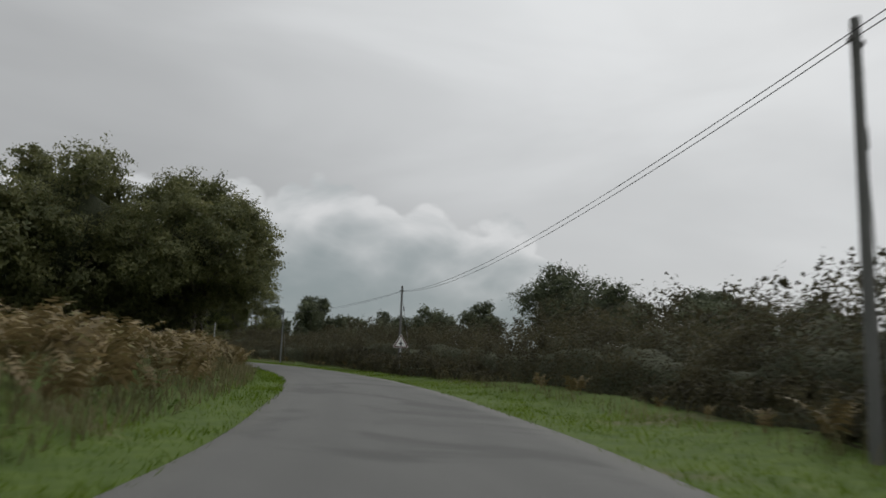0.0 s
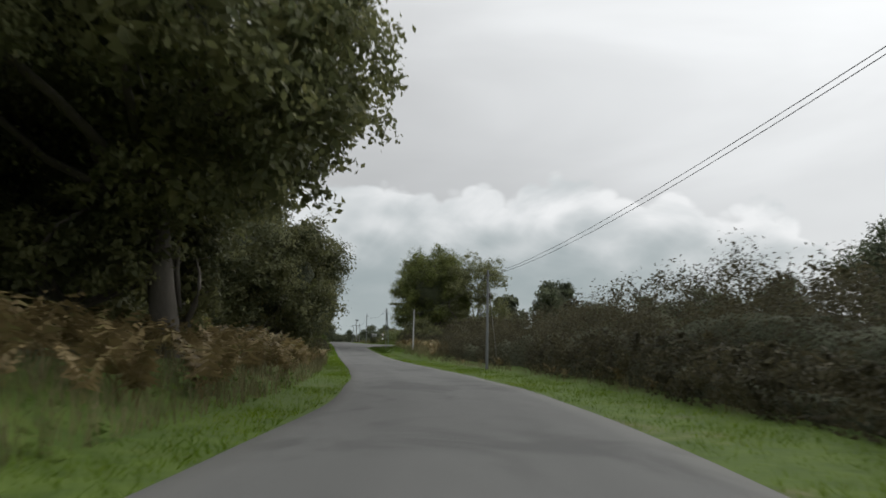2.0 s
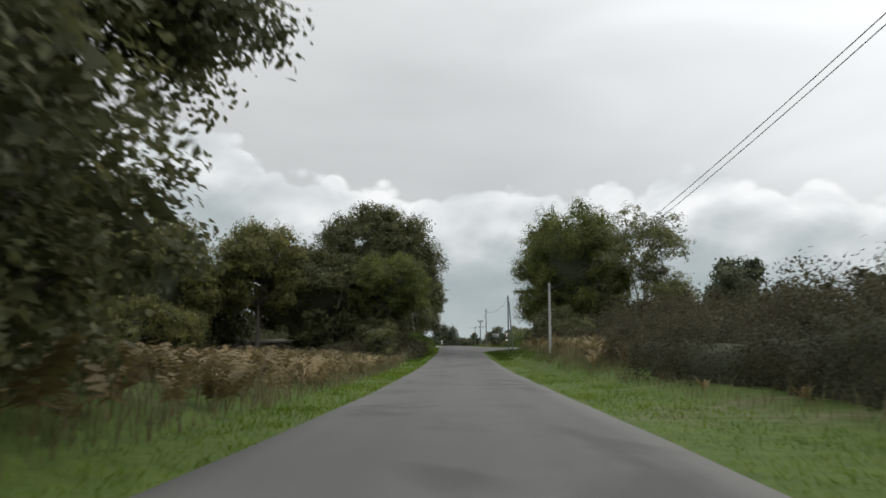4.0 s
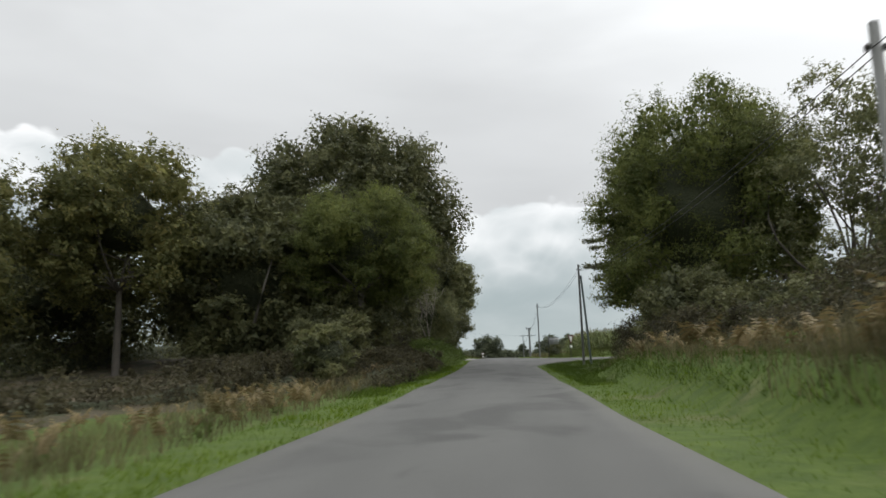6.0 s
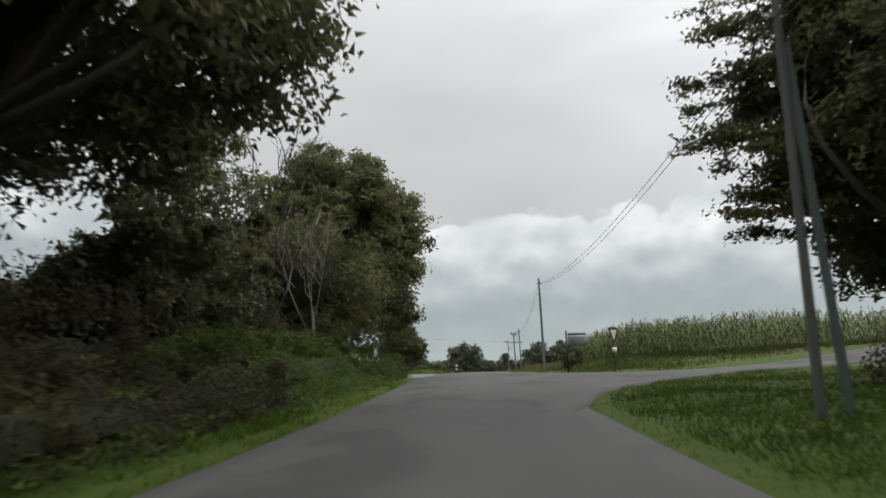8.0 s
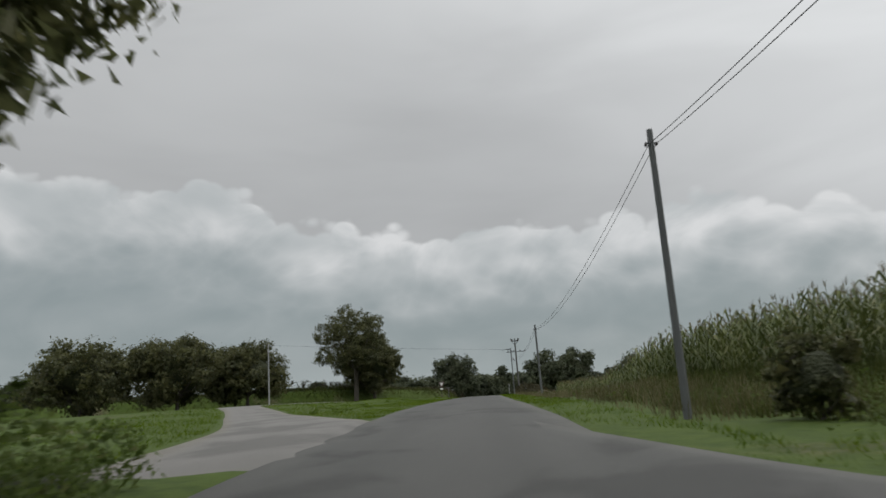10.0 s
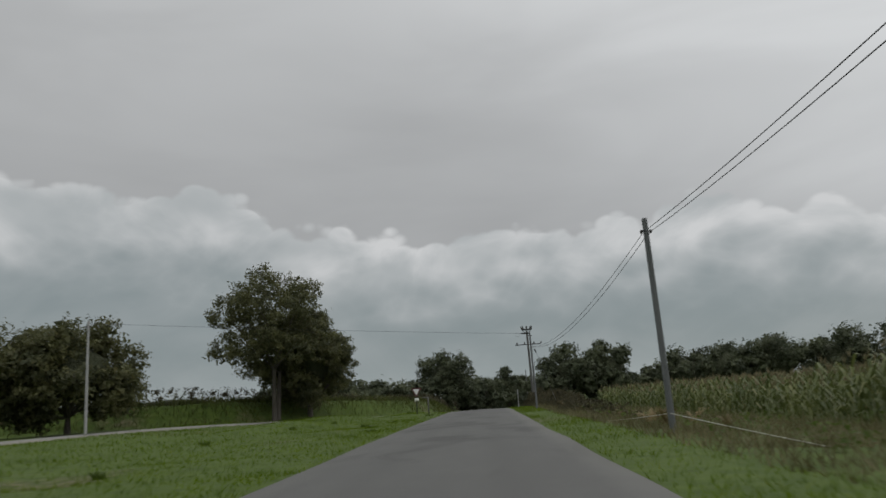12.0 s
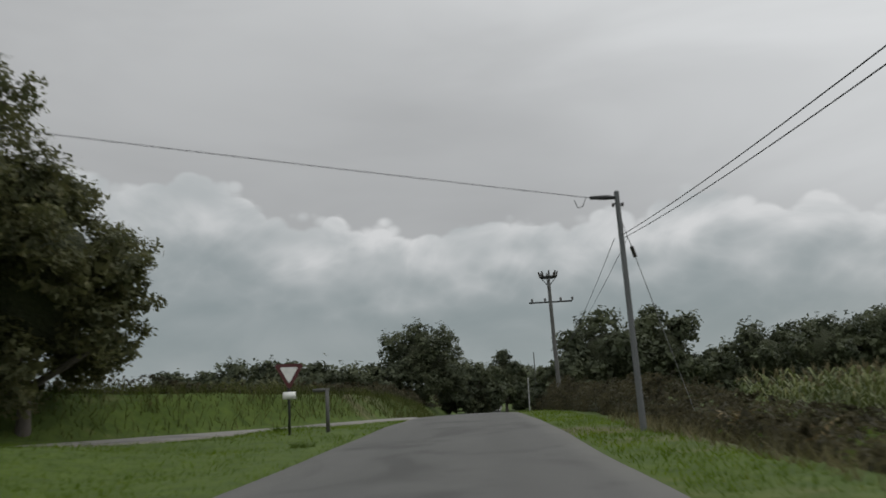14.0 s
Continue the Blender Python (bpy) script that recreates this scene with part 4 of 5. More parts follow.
tree("ash_tree", 7.2, 157.5, 11.0, 2.4, "young ash with thin dark foliage under an oak", DARK, 6000, 0.16, 0.1, 0.12, 38, 22, core=0.0)
tree("hazel_bush", 3.6, 158.0, 6.4, 3.2, "dark hazel thicket behind brambles", DARK, 14000, 0.18, 0.0, 0.1, 39, 20)
tree("oak_tree", -2.2, 150.0, 13.8, 5.8, "dense dark oak in a thicket", DARK, 26000, 0.26, 0.0, 0.3, 13, 30)
tree("ash_tree", 5.3, 162.3, 13.6, 2.5, "thin ash with sparse foliage and sky showing through", OAK, 13000, 0.17, 0.12, 0.16, 14, 26, core=0.0)
bare_tree(8.3, 162.0, 12.4, 15, "tall dead tree with dark forking bare branches", bark=BARK)
tree("ivy_tree", 8.35, 162.0, 9.4, 1.45, "trunk thickly grown with dark ivy", DARK, 11000, 0.13, 0.0, 0.16, 16, 26, squash=(0.3, 0.3), shape=1.6)
bare_tree(9.9, 164.0, 10.2, 19, "dead pale slender birch before an oak", 0.6, 0.4)
tree("oak_tree", 9.3, 172.2, 14.7, 4.4, "large round oak above a grassy bank", OAK, 66000, 0.19, 0.03, 0.4, 17, 44)
tree("willow_tree", 8.5, 167.6, 9.8, 3.9, "grey-green goat willow under a large oak", OAK, 38000, 0.13, 0.0, 0.14, 18, 26, ratio=0.4)
tree("willow_tree", 27.8, 142.0, 17.8, 6.2, "tall greyish willow with yellowing upper leaves", WILLOW, 84000, 0.16, 0.0, 0.3, 19, 56, ratio=0.45)
tree("poplar_tree", 33.5, 137.5, 16.4, 4.8, "thin poplar with sparse dark leaves", OAK, 32000, 0.19, 0.05, 0.2, 20, 28, core=0.0)
tree("beech_tree", 30.2, 157.2, 17.6, 5.4, "dark beech whose sparse layered boughs reach over the verge", DARK, 46000, 0.21, 0.06, 0.34, 21, 42, boughs=40, reach=(-7.3, -5.2), bough_z=(0.31, 0.98))
tree("hazel_bush", 31.0, 116.0, 5.2, 3.4, "low hazel bush behind tall grass", HEDGE, 12000, 0.17, 0.0, 0.1, 22, 18)
tree("hazel_bush", 26.2, 127.5, 4.2, 2.6, "dark hazel bush at the foot of a willow", DARK, 15000, 0.13, 0.0, 0.1, 23, 18)
tree("hazel_bush", 25.0, 134.5, 5.8, 2.6, "dark hazel bush under a tall willow", DARK, 15000, 0.15, 0.0, 0.1, 36, 18)
tree("hazel_bush", -9.5, 127.0, 6.0, 4.0, "yellowing hazel bush under field maples", AUTUMN, 14000, 0.2, 0.0, 0.1, 32, 20)
tree("hazel_bush", -18.0, 121.0, 6.5, 4.5, "yellowing hazel bush beside a field", AUTUMN, 12000, 0.24, 0.0, 0.1, 33, 20)
tree("hazel_bush", 2.0, 141.0, 5.2, 3.0, "dark hazel bush under tall oaks", DARK, 10000, 0.18, 0.0, 0.1, 34, 18)
tree("elder_bush", 9.4, 130.5, 3.7, 1.3, "pale green elder bush among brambles", OAK, 9000, 0.13, 0.0, 0.06, 35, 14)
# beyond the junction
tree("oak_tree", 0.35, 258.6, 15.3, 4.4, "open oak with forked pale trunks and gaps in its crown", DARK, 34000, 0.19, 0.24, 0.17, 24, 30, core=0.0, stems=2)
tree("oak_tree", 2.3, 261.8, 12.6, 3.5, "dense rounded tree beside a forked oak", DARK, 32000, 0.2, 0.06, 0.22, 25, 28)
tree("thorn_tree", -9.6, 248.5, 11.0, 4.2, "dark spreading thorn tree at the end of a hedge", DARK, 18000, 0.24, 0.04, 0.2, 26, 26)
tree("thorn_tree", -15.5, 244.0, 11.6, 5.0, "dark spreading thorn tree in a field hedge", DARK, 16000, 0.26, 0.04, 0.2, 27, 26)
tree("thorn_tree", -23.5, 240.0, 11.4, 5.2, "dark thorn tree in a field hedge", DARK, 10000, 0.34, 0.04, 0.2, 28, 24)


def far_tree(x, y, top, radius, seed, label="distant dark hedgerow tree", z0=None, count=7000, size=0.5, shape=1.0, name="distant_tree"):
    tree(name, x, y, top, radius, label, FARLEAF, count, size, 0.03, 0.3, seed, 20, z0=z0, core=0.7, shape=shape, group="distant trees", low=-5, jitter=0.3)


# skyline beyond the eastern hedge
for i, (x, y, top, rad) in enumerate([(114, 148, 27.0, 12.5), (58.6, 180, 18, 5.5), (50, 186, 14.5, 4), (66, 176, 12, 6), (76, 172, 13.5, 6), (85, 165, 15, 7), (96, 160, 17, 6),
                                      (118, 132, 21, 9), (132, 118, 20, 10), (112, 96, 15, 7), (95, 78, 12, 6), (88, 60, 10.5, 5), (82, 40, 9.5, 5), (74, 22, 9, 5), (66, 6, 8.5, 4)]):
    far_tree(x, y, top, rad, 200 + i, z0=1.0, count=5500 if rad < 10 else 15000, size=0.6)
# end of the valley
far_tree(10.2, 322, 12.2, 4.7, 230, "round-topped tree at the foot of a dip", count=14000, size=0.36)
far_tree(15.0, 336, 8.4, 4.2, 231, count=7000)
far_tree(4.0, 318, 8.0, 4.5, 232)
far_tree(-2.5, 314, 8.6, 5.0, 233)
far_tree(-10, 318, 9.0, 5.0, 234)
far_tree(-18, 322, 8.4, 5.0, 235)
far_tree(21.0, 361, 11.2, 3.7, 236, "pointed dark conifer beyond the dip", count=9000, size=0.4, shape=1.7, name="conifer")
far_tree(16.5, 372, 8.2, 4.5, 237)
far_tree(26.0, 372, 7.5, 4.5, 238)
far_tree(12.0, 470, 12.0, 8.0, 239, size=0.8)
far_tree(30.0, 470, 12.0, 8.0, 240, size=0.8)
far_tree(21.5, 520, 13.0, 8.0, 241, size=0.9)
for i, (x, y, top, rad) in enumerate([(28.5, 308, 11.2, 4.8), (33.0, 309, 11.4, 4.4), (24.5, 305, 7.2, 3.2), (41.0, 318, 7.6, 3.0), (47, 320, 11.0, 4.4), (54, 322, 11.4, 5), (62, 322, 12.6, 5.5),
                                      (71, 320, 12.4, 5.5), (81, 316, 13.5, 6), (92, 310, 14, 6), (104, 300, 14.5, 7), (116, 286, 15, 7), (128, 268, 15.5, 8)]):
    far_tree(x, y, top - (0.8 if i > 3 else 0.0), rad, 250 + i, count=6500, size=0.45)
for i, (x, y, top, rad) in enumerate([(-34, 262, 8.5, 4), (-44, 258, 9, 5), (-56, 250, 9, 5), (-70, 240, 9.5, 6), (-30, 150, 12, 7), (-32, 120, 12, 7), (-26, 108, 10, 6), (-24, 70, 11, 7), (-22, 56, 12, 7)]):
    far_tree(x, y, top, rad, 280 + i, count=6000, size=0.55)

# ---- hedges ----
hedge("hedge", [(road_x(y) + u, y, h) for y, u, h in ((-14, 9.2, 0.7), (-4, 9.2, 0.75), (6, 8.9, 0.75), (16, 8.7, 0.8), (28, 8.4, 0.9), (41, 8.0, 1.0), (52, 7.8, 1.05), (64, 7.8, 1.0), (78, 7.8, 0.95), (92, 7.8, 0.75), (104, 8.4, 0.45))],
      3.2, 3.3, "overgrown hedge of bramble and bracken beside the verge", HEDGE, 1050, 0.080, 1, 1.4)
hedge("hedge", [(road_x(y) + 11.8, y, h) for y, h in ((-10, 0.8), (2, 0.85), (20, 0.95), (40, 1.0), (60, 1.0), (80, 1.05), (100, 0.9), (116, 0.9), (130, 0.9))],
      4.0, 3.7, "second row of an overgrown field hedge", HEDGE, 380, 0.14, 2, 1.2)
hedge("dark_thicket", [(road_x(y) - 27.0, y, h) for y, h in ((122, 0.8), (134, 1.0), (146, 1.1), (162, 1.0), (174, 0.8))],
      5.0, 2.6, "dark thicket of saplings under field trees", DARK, 300, 0.2, 8, 1.0, "thicket")
# Added undergrowth; the darker hedge leaf puts the hollow's shade into its colour.
hedge("dark_thicket", [(road_x(y) + u, y, h) for y, u, h in ((103, -15, 0.6), (108, -13.5, 0.9), (114, -12, 1.0), (121, -11, 1.0), (128, -10, 1.1), (136, -10, 1.2))],
      3.2, 1.25, "undergrowth in dark hedge leaves standing in for shade under trees", HEDGE, 420, 0.12, 17, 1.0, "thicket")
hedge("bramble_thicket", [(road_x(y) - 8.0, y, h) for y, h in ((127, 0.3), (131, 0.8), (136, 1.2), (148, 1.5), (160, 1.4), (171, 1.2), (178, 0.7))],
      3.4, 1.5, "dark bramble thicket under roadside trees", HEDGE, 620, 0.11, 3, 1.0, "thicket")
hedge("bramble_thicket", [(road_x(y) - 5.0, y, h) for y, h in ((127, 0.3), (131, 0.7), (135, 1.0), (144, 1.0), (150, 0.7), (154, 0.4))],
      2.6, 1.15, "brown bramble and bracken bank under trees", HEDGE, 900, 0.085, 9, 2.0, "thicket")
hedge("weed_bank", [(road_x(y) + u, y, h) for y, u, h in ((149, -5.2, 0.4), (154, -5.2, 0.8), (160, -5.3, 1.0), (168, -5.2, 1.0), (174, -5.0, 1.0), (178, -4.9, 0.6))],
      3.0, 1.25, "green bank of nettles and weeds under trees", WEEDS, 800, 0.09, 14, 3.0, "weeds")
hedge("bramble_thicket", [(road_x(y) + u, y, h) for y, u, h in ((104, 10, 0.6), (118, 9.4, 0.7), (126, 8.4, 0.8), (134, 8.0, 1.0), (144, 8.4, 1.2), (150, 10.2, 1.2), (155, 11.4, 0.9))],
      3.8, 2.0, "shaded bramble thicket under willows", HEDGE, 560, 0.11, 4, 1.0, "thicket")
hedge("bramble_thicket", [(road_x(y) + 6.9, y, h) for y, h in ((252, 0.25), (259, 0.5), (268, 0.9), (280, 1.0), (296, 1.1), (315, 1.2))],
      3.2, 1.8, "brown bramble mound beside the verge", HEDGE, 420, 0.12, 5, 2.0, "thicket")
hedge("field_bank_growth", [(-70, 256, 2.0), (-40, 256.5, 2.0), (-20, 257, 1.9), (-9, 257.2, 1.7), (-3.8, 259.5, 1.3), (0, 264, 0.6), (3, 269.6, 0.7), (6.0, 276, 0.5), (8, 284, 0.8), (9, 296, 1.2), (9.6, 314, 1.5), (10.5, 335, 1.6)],
      2.2, 0.9, "low thorny weeds along the top of a grassy bank", HEDGE, 220, 0.13, 6, 1.4)

hedge("bramble_thicket", [(road_x(y) + u, y, h) for y, u, h in ((26, 7.4, 0.4), (33, 6.3, 0.75), (37, 5.85, 0.9), (42, 5.75, 0.95), (47, 6.1, 1.1), (53, 6.4, 1.3), (60, 6.7, 1.2), (70, 7.0, 0.8))],
      1.9, 1.3, "low bramble growth along the foot of a hedge", HEDGE, 420, 0.12, 12, 1.0, "thicket")

hedge("bramble_thicket", [(road_x(y) + u, y, h) for y, u, h in ((234, 6.6, 0.2), (238, 6.2, 0.6), (241, 5.9, 0.3), (244, 5.6, 0.8), (248, 5.4, 0.3), (252, 5.6, 0.8), (258, 6.0, 0.6))],
      1.3, 0.65, "dark brown weed clumps along a verge", HEDGE, 260, 0.10, 15, 2.0, "thicket")

hedge("bramble_thicket", [(road_x(y) + u, y, h) for y, u, h in ((1, 7.2, 0.4), (4, 6.8, 0.7), (7, 7.0, 0.75), (13, 7.5, 0.6))],
      1.4, 0.8, "low bramble and weeds round the foot of a pole", HEDGE, 420, 0.09, 18, 3.0, "thicket")
hedge("field_hedge", [(-90, 285, 0.9), (-60, 292, 1.0), (-30, 296, 1.1), (-8, 300, 1.0), (4, 306, 0.9)], 3.5, 3.4, "distant dark field hedge behind a bank", DARK, 90, 0.35, 16, 0.5)

# ---- verges ----
grass("verge_grass", [(-4.2, -2.58, -6, 60, 190), (-3.9, -2.58, 60, 168, 170), (2.58, 6.2, -6, 40, 150), (2.58, 5.2, 40, 100, 130), (2.58, 5.0, 100, 127, 150), (2.58, 3.3, 127, 160, 120), (2.58, 9.0, 158, 170, 130), (2.58, 4.4, 176, 280, 130),
                      (-8, -2.58, 178, 275, 110)], GRASS, 0.10, 0.008, "bright green mown verge grass along the road", 11, 0.6)
grass("meadow_grass", [(-20, -8, 190, 268, 40), (4.5, 12, 168, 178, 70), (-9, -4.5, 166, 180, 60)], GRASS, 0.13, 0.012, "short green meadow grass", 31, 0.6)
grass("tall_grass", [(-5.6, -3.8, -6, 75, 80), (-8.5, -3.7, 75, 110, 66), (-7.0, -3.9, 110, 132, 40), (-6.0, -4.4, 130, 150, 14), (5.0, 8.5, 96, 138, 70), (5.2, 6.0, 0, 96, 30), (4.4, 8.5, 182, 205, 50)], DRYGRASS, 0.50, 0.008,
      "tall straw-coloured dry grass", 51, 0.35)
leafy_plants("weeds", [(-4.6, -3.7, -6, 60, 2), (-4.6, -3.4, 130, 152, 5), (-7.5, -3.2, 152, 182, 9), (4.4, 9.0, 112, 138, 1.4), (4.6, 9.5, 138, 149, 3), (5.6, 9.5, 172, 190, 2.5), (4.8, 9.0, 190, 262, 1.0)], WEEDS, 0.36,
             "leafy green roadside weeds", 71)
# Grass under the trees, its shade put into a darker green.
grass("shade_toned_grass", [(4.6, 9.0, 108, 126, 150), (3.0, 9.5, 126, 152, 230), (7.0, 16.0, 150, 168, 120), (3.2, 7.0, 152, 162, 230), (-4.4, -3.1, 122, 152, 200)], SHADE_TUSSOCK_GRASS, 0.14, 0.010, "grass in a darker green that stands in for tree shade", 83, 0.6)
ferns("bracken", [(-10.0, -4.4, -8, 40, 2.2), (-9.5, -4.3, 40, 78, 2.3), (5.4, 9.0, 97, 116, 1.0)], BRACKEN, 1.0, "rust-brown autumn bracken on the bank", 91)
grass("tall_grass", [(4.6, 6.6, 99, 114, 70), (-7.0, -4.0, 92, 108, 30)], DRYGRASS, 0.80, 0.009, "high straw-coloured grass at the foot of a pole", 58, 0.3)
grass("rough_grass", [(5.2, 10.4, 172, 206, 95), (10.4, 34, 172, 192, 60)], ROUGH, 0.34, 0.016, "rough olive grass on a bank below a maize field", 68, 0.5, gap=2.4)
def bank_grass():
    """Long grass hanging over the hedge bank."""
    r = np.random.default_rng(77)
    p = spline(BANK_LINE[1:10], 0.5)
    n = 18000
    c = p[r.integers(0, len(p), n)]
    x, y = c[:, 0] + r.normal(0, 1.5, n), c[:, 1] + r.normal(0, 1.5, n)
    ok = off_lanes(x, y, 0.5) & (x < road_x(y) - HALF - 0.5)
    x, y = x[ok], y[ok]
    ob = part("bank_grass", blades(x, y, ground_z(x, y), r, 0.42, 0.020, 0.55, True), ROUGH)
    return tagged(ob, "long olive and brown grass over a hedge bank", "grass", kind="stuff")


bank_grass()
grass("field_edge_grass", [(4.2, 9.5, 205, 262, 90)], DRYGRASS, 0.30, 0.010, "rough dry grass along a field edge", 64, 0.5)
ferns("bracken", [(-9.5, -4.1, 78, 107, 2.2), (5.2, 8.2, 104, 132, 0.8)], BRACKEN, 0.9, "brown bracken and dock along the bank", 105)
ferns("bracken", [(-8.0, -4.2, 107, 126, 0.9), (-7.0, -4.6, 126, 150, 1.2), (5.6, 6.8, -8, 98, 0.4), (5.2, 6.8, 222, 262, 0.3)], BRACKEN, 0.62, "low brown bracken among grasses", 111)

# ---- single plants ----


def dock_plant(x, y, height, seed):
    """A tall dock: a thin stem, a rusty seed head, a few broad leaves at its foot."""
    r = np.random.default_rng(seed)
    root = thing("dock_plant", pose(x, y, float(ground_z(x, y)) - 0.03), "tall dry dock with a feathery seed head", "plant", "docks on the bank")
    sway = r.normal(0, 0.06, 2)
    line = [(0, 0, 0), (sway[0] * 0.4, sway[1] * 0.4, height * 0.55), (sway[0], sway[1], height)]
    part("stem", tube(line, [0.009, 0.007, 0.004], 6), DRYGRASS, root)
    t = r.uniform(0.55, 1.0, 110)[:, None]
    at = np.array([sway[0], sway[1], height]) * t + r.normal(size=(110, 3)) * 0.055 * (1.35 - t)
    part("seed_head", [(*leaves(at, unit(r.normal(size=at.shape)), 0.05, 0.6, seed=seed, fine=False), 0)], DRYGRASS, root, "pale feathery seed head")["kind"] = "stuff"
    a = r.uniform(0, 2 * np.pi, 14)
    foot = np.stack([np.cos(a) * 0.12, np.sin(a) * 0.12, r.uniform(0.05, 0.25, 14)], -1)
    part("leaf_rosette", [(*leaves(foot, unit(foot), 0.24, 0.35, seed=seed + 1, fine=True), 0)], WEEDS, root, "broad green leaves")["kind"] = "stuff"
    return root


for i, (u, y, h) in enumerate([(-4.4, 99.0, 0.9), (-5.2, 103.5, 1.05), (-4.6, 107.2, 0.95), (-5.6, 110.4, 1.0), (-4.5, 113.0, 0.85), (-5.4, 115.4, 1.1), (-4.7, 117.6, 1.15), (-5.8, 120.2, 0.9),
                              (-4.9, 123.6, 0.8), (6.2, 106.5, 0.9), (6.8, 112.0, 1.0), (6.4, 118.5, 0.8)]):
    dock_plant(float(road_x(y)) + u, y, h, 700 + i)


def tussock(x, y, size, seed):
    r = np.random.default_rng(seed)
    n = 90
    a, d = r.uniform(0, 2 * np.pi, n), size * np.sqrt(r.random(n))
    px, py = x + np.cos(a) * d * 1.4, y + np.sin(a) * d
    ob = part("grass_tussock", blades(px, py, ground_z(px, py), r, 0.15, 0.010, 0.6, False), SHADE_TUSSOCK_GRASS)
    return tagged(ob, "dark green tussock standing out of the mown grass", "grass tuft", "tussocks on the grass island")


r = np.random.default_rng(88)
for i in range(18):
    y = r.uniform(198, 264)
    u = -r.uniform(3.4, 9.5)
    x = float(road_x(y)) + u
    if off_lanes(np.array([x]), np.array([y]), 0.8)[0]:
        tussock(x, y, r.uniform(0.10, 0.22), 800 + i)
tree("gorse_bush", 21.6, 181.2, 4.35, 0.75, "small dark gorse bush on the bank beside a pole", DARK, 3200, 0.10, 0.0, 0.05, 51, 10)

# ---- maize field ----


def maize():
    x, y, r = [], [], np.random.default_rng(5)
    for row in np.arange(10.2, 52, 0.8):
        yy = np.arange(180 + (row < 14) * (14 - row) * 0.6, 268, 0.32 if row < 15 else 0.6 if row < 24 else 1.1)
        x.append(road_x(yy) + row + r.normal(0, 0.05, len(yy)))
        y.append(yy + r.normal(0, 0.06, len(yy)))
    x, y = np.concatenate(x), np.concatenate(y)
    ok = off_lanes(x, y, 4.0)
    x, y = x[ok], y[ok]
    n = len(x)
    z = ground_z(x, y)
    H = 2.25 * r.uniform(0.82, 1.1, n) - 0.75 * ramp(y, 208, 232)
    verts, faces, base = [], [], 0
    foot = np.stack([x, y, z], -1)
    for j in range(7):
        a = r.uniform(0, 2 * np.pi, n)
        s = 0.12 + 0.115 * j
        out = np.stack([np.cos(a), np.sin(a), np.zeros(n)], -1)
        sd = np.stack([-out[:, 1], out[:, 0], np.zeros(n)], -1) * 0.045
        p0 = foot + np.stack([0 * H, 0 * H, H * s], -1)
        ln = H * r.uniform(0.20, 0.36, n)
        p1 = p0 + out * (ln * 0.5)[:, None] + np.stack([0 * H, 0 * H, ln * 0.55], -1)
        p2 = p0 + out * (ln * 1.0)[:, None] + np.stack([0 * H, 0 * H, ln * r.uniform(-0.2, 0.5, n)], -1)
        v = np.stack([p0 - sd * 0.6, p0 + sd * 0.6, p1 + sd, p1 - sd, p2], 1).reshape(-1, 3)
        k = base + 5 * np.arange(n)[:, None]
        verts.append(v)
        faces.append(np.concatenate([k + [0, 1, 2], k + [0, 2, 3], k + [3, 2, 4]]))
        base += 5 * n
    side = np.array([0.014, 0.0, 0.0])
    top = foot + np.stack([r.normal(0, 0.05, n), r.normal(0, 0.05, n), H * 0.95], -1)
    v = np.stack([foot - side, foot + side, top + side * 0.5, top - side * 0.5], 1).reshape(-1, 3)
    k = base + 4 * np.arange(n)[:, None]
    verts.append(v)
    faces.append(np.concatenate([k + [0, 1, 2], k + [0, 2, 3]]))
    tv, tf, tb = [], [], 0
    for j in range(5):
        way = unit(np.stack([r.normal(0, 0.28, n), r.normal(0, 0.28, n), np.ones(n)], -1)) * (0.26 * r.uniform(0.6, 1.2, n))[:, None]
        tv.append(np.stack([top - side, top + side, top + way], 1).reshape(-1, 3))
        tf.append(tb + 3 * np.arange(n)[:, None] + [0, 1, 2])
        tb += 3 * n
    field = thing("maize_field", pose(0, 0, 0), "field of ripening maize with pale tassels", "maize", kind="stuff")
    part("stalks_and_leaves", [(np.concatenate(verts), np.concatenate(faces), 0)], MAIZE, field)
    part("tassels", [(np.concatenate(tv), np.concatenate(tf), 0)], TASSEL, field)


maize()

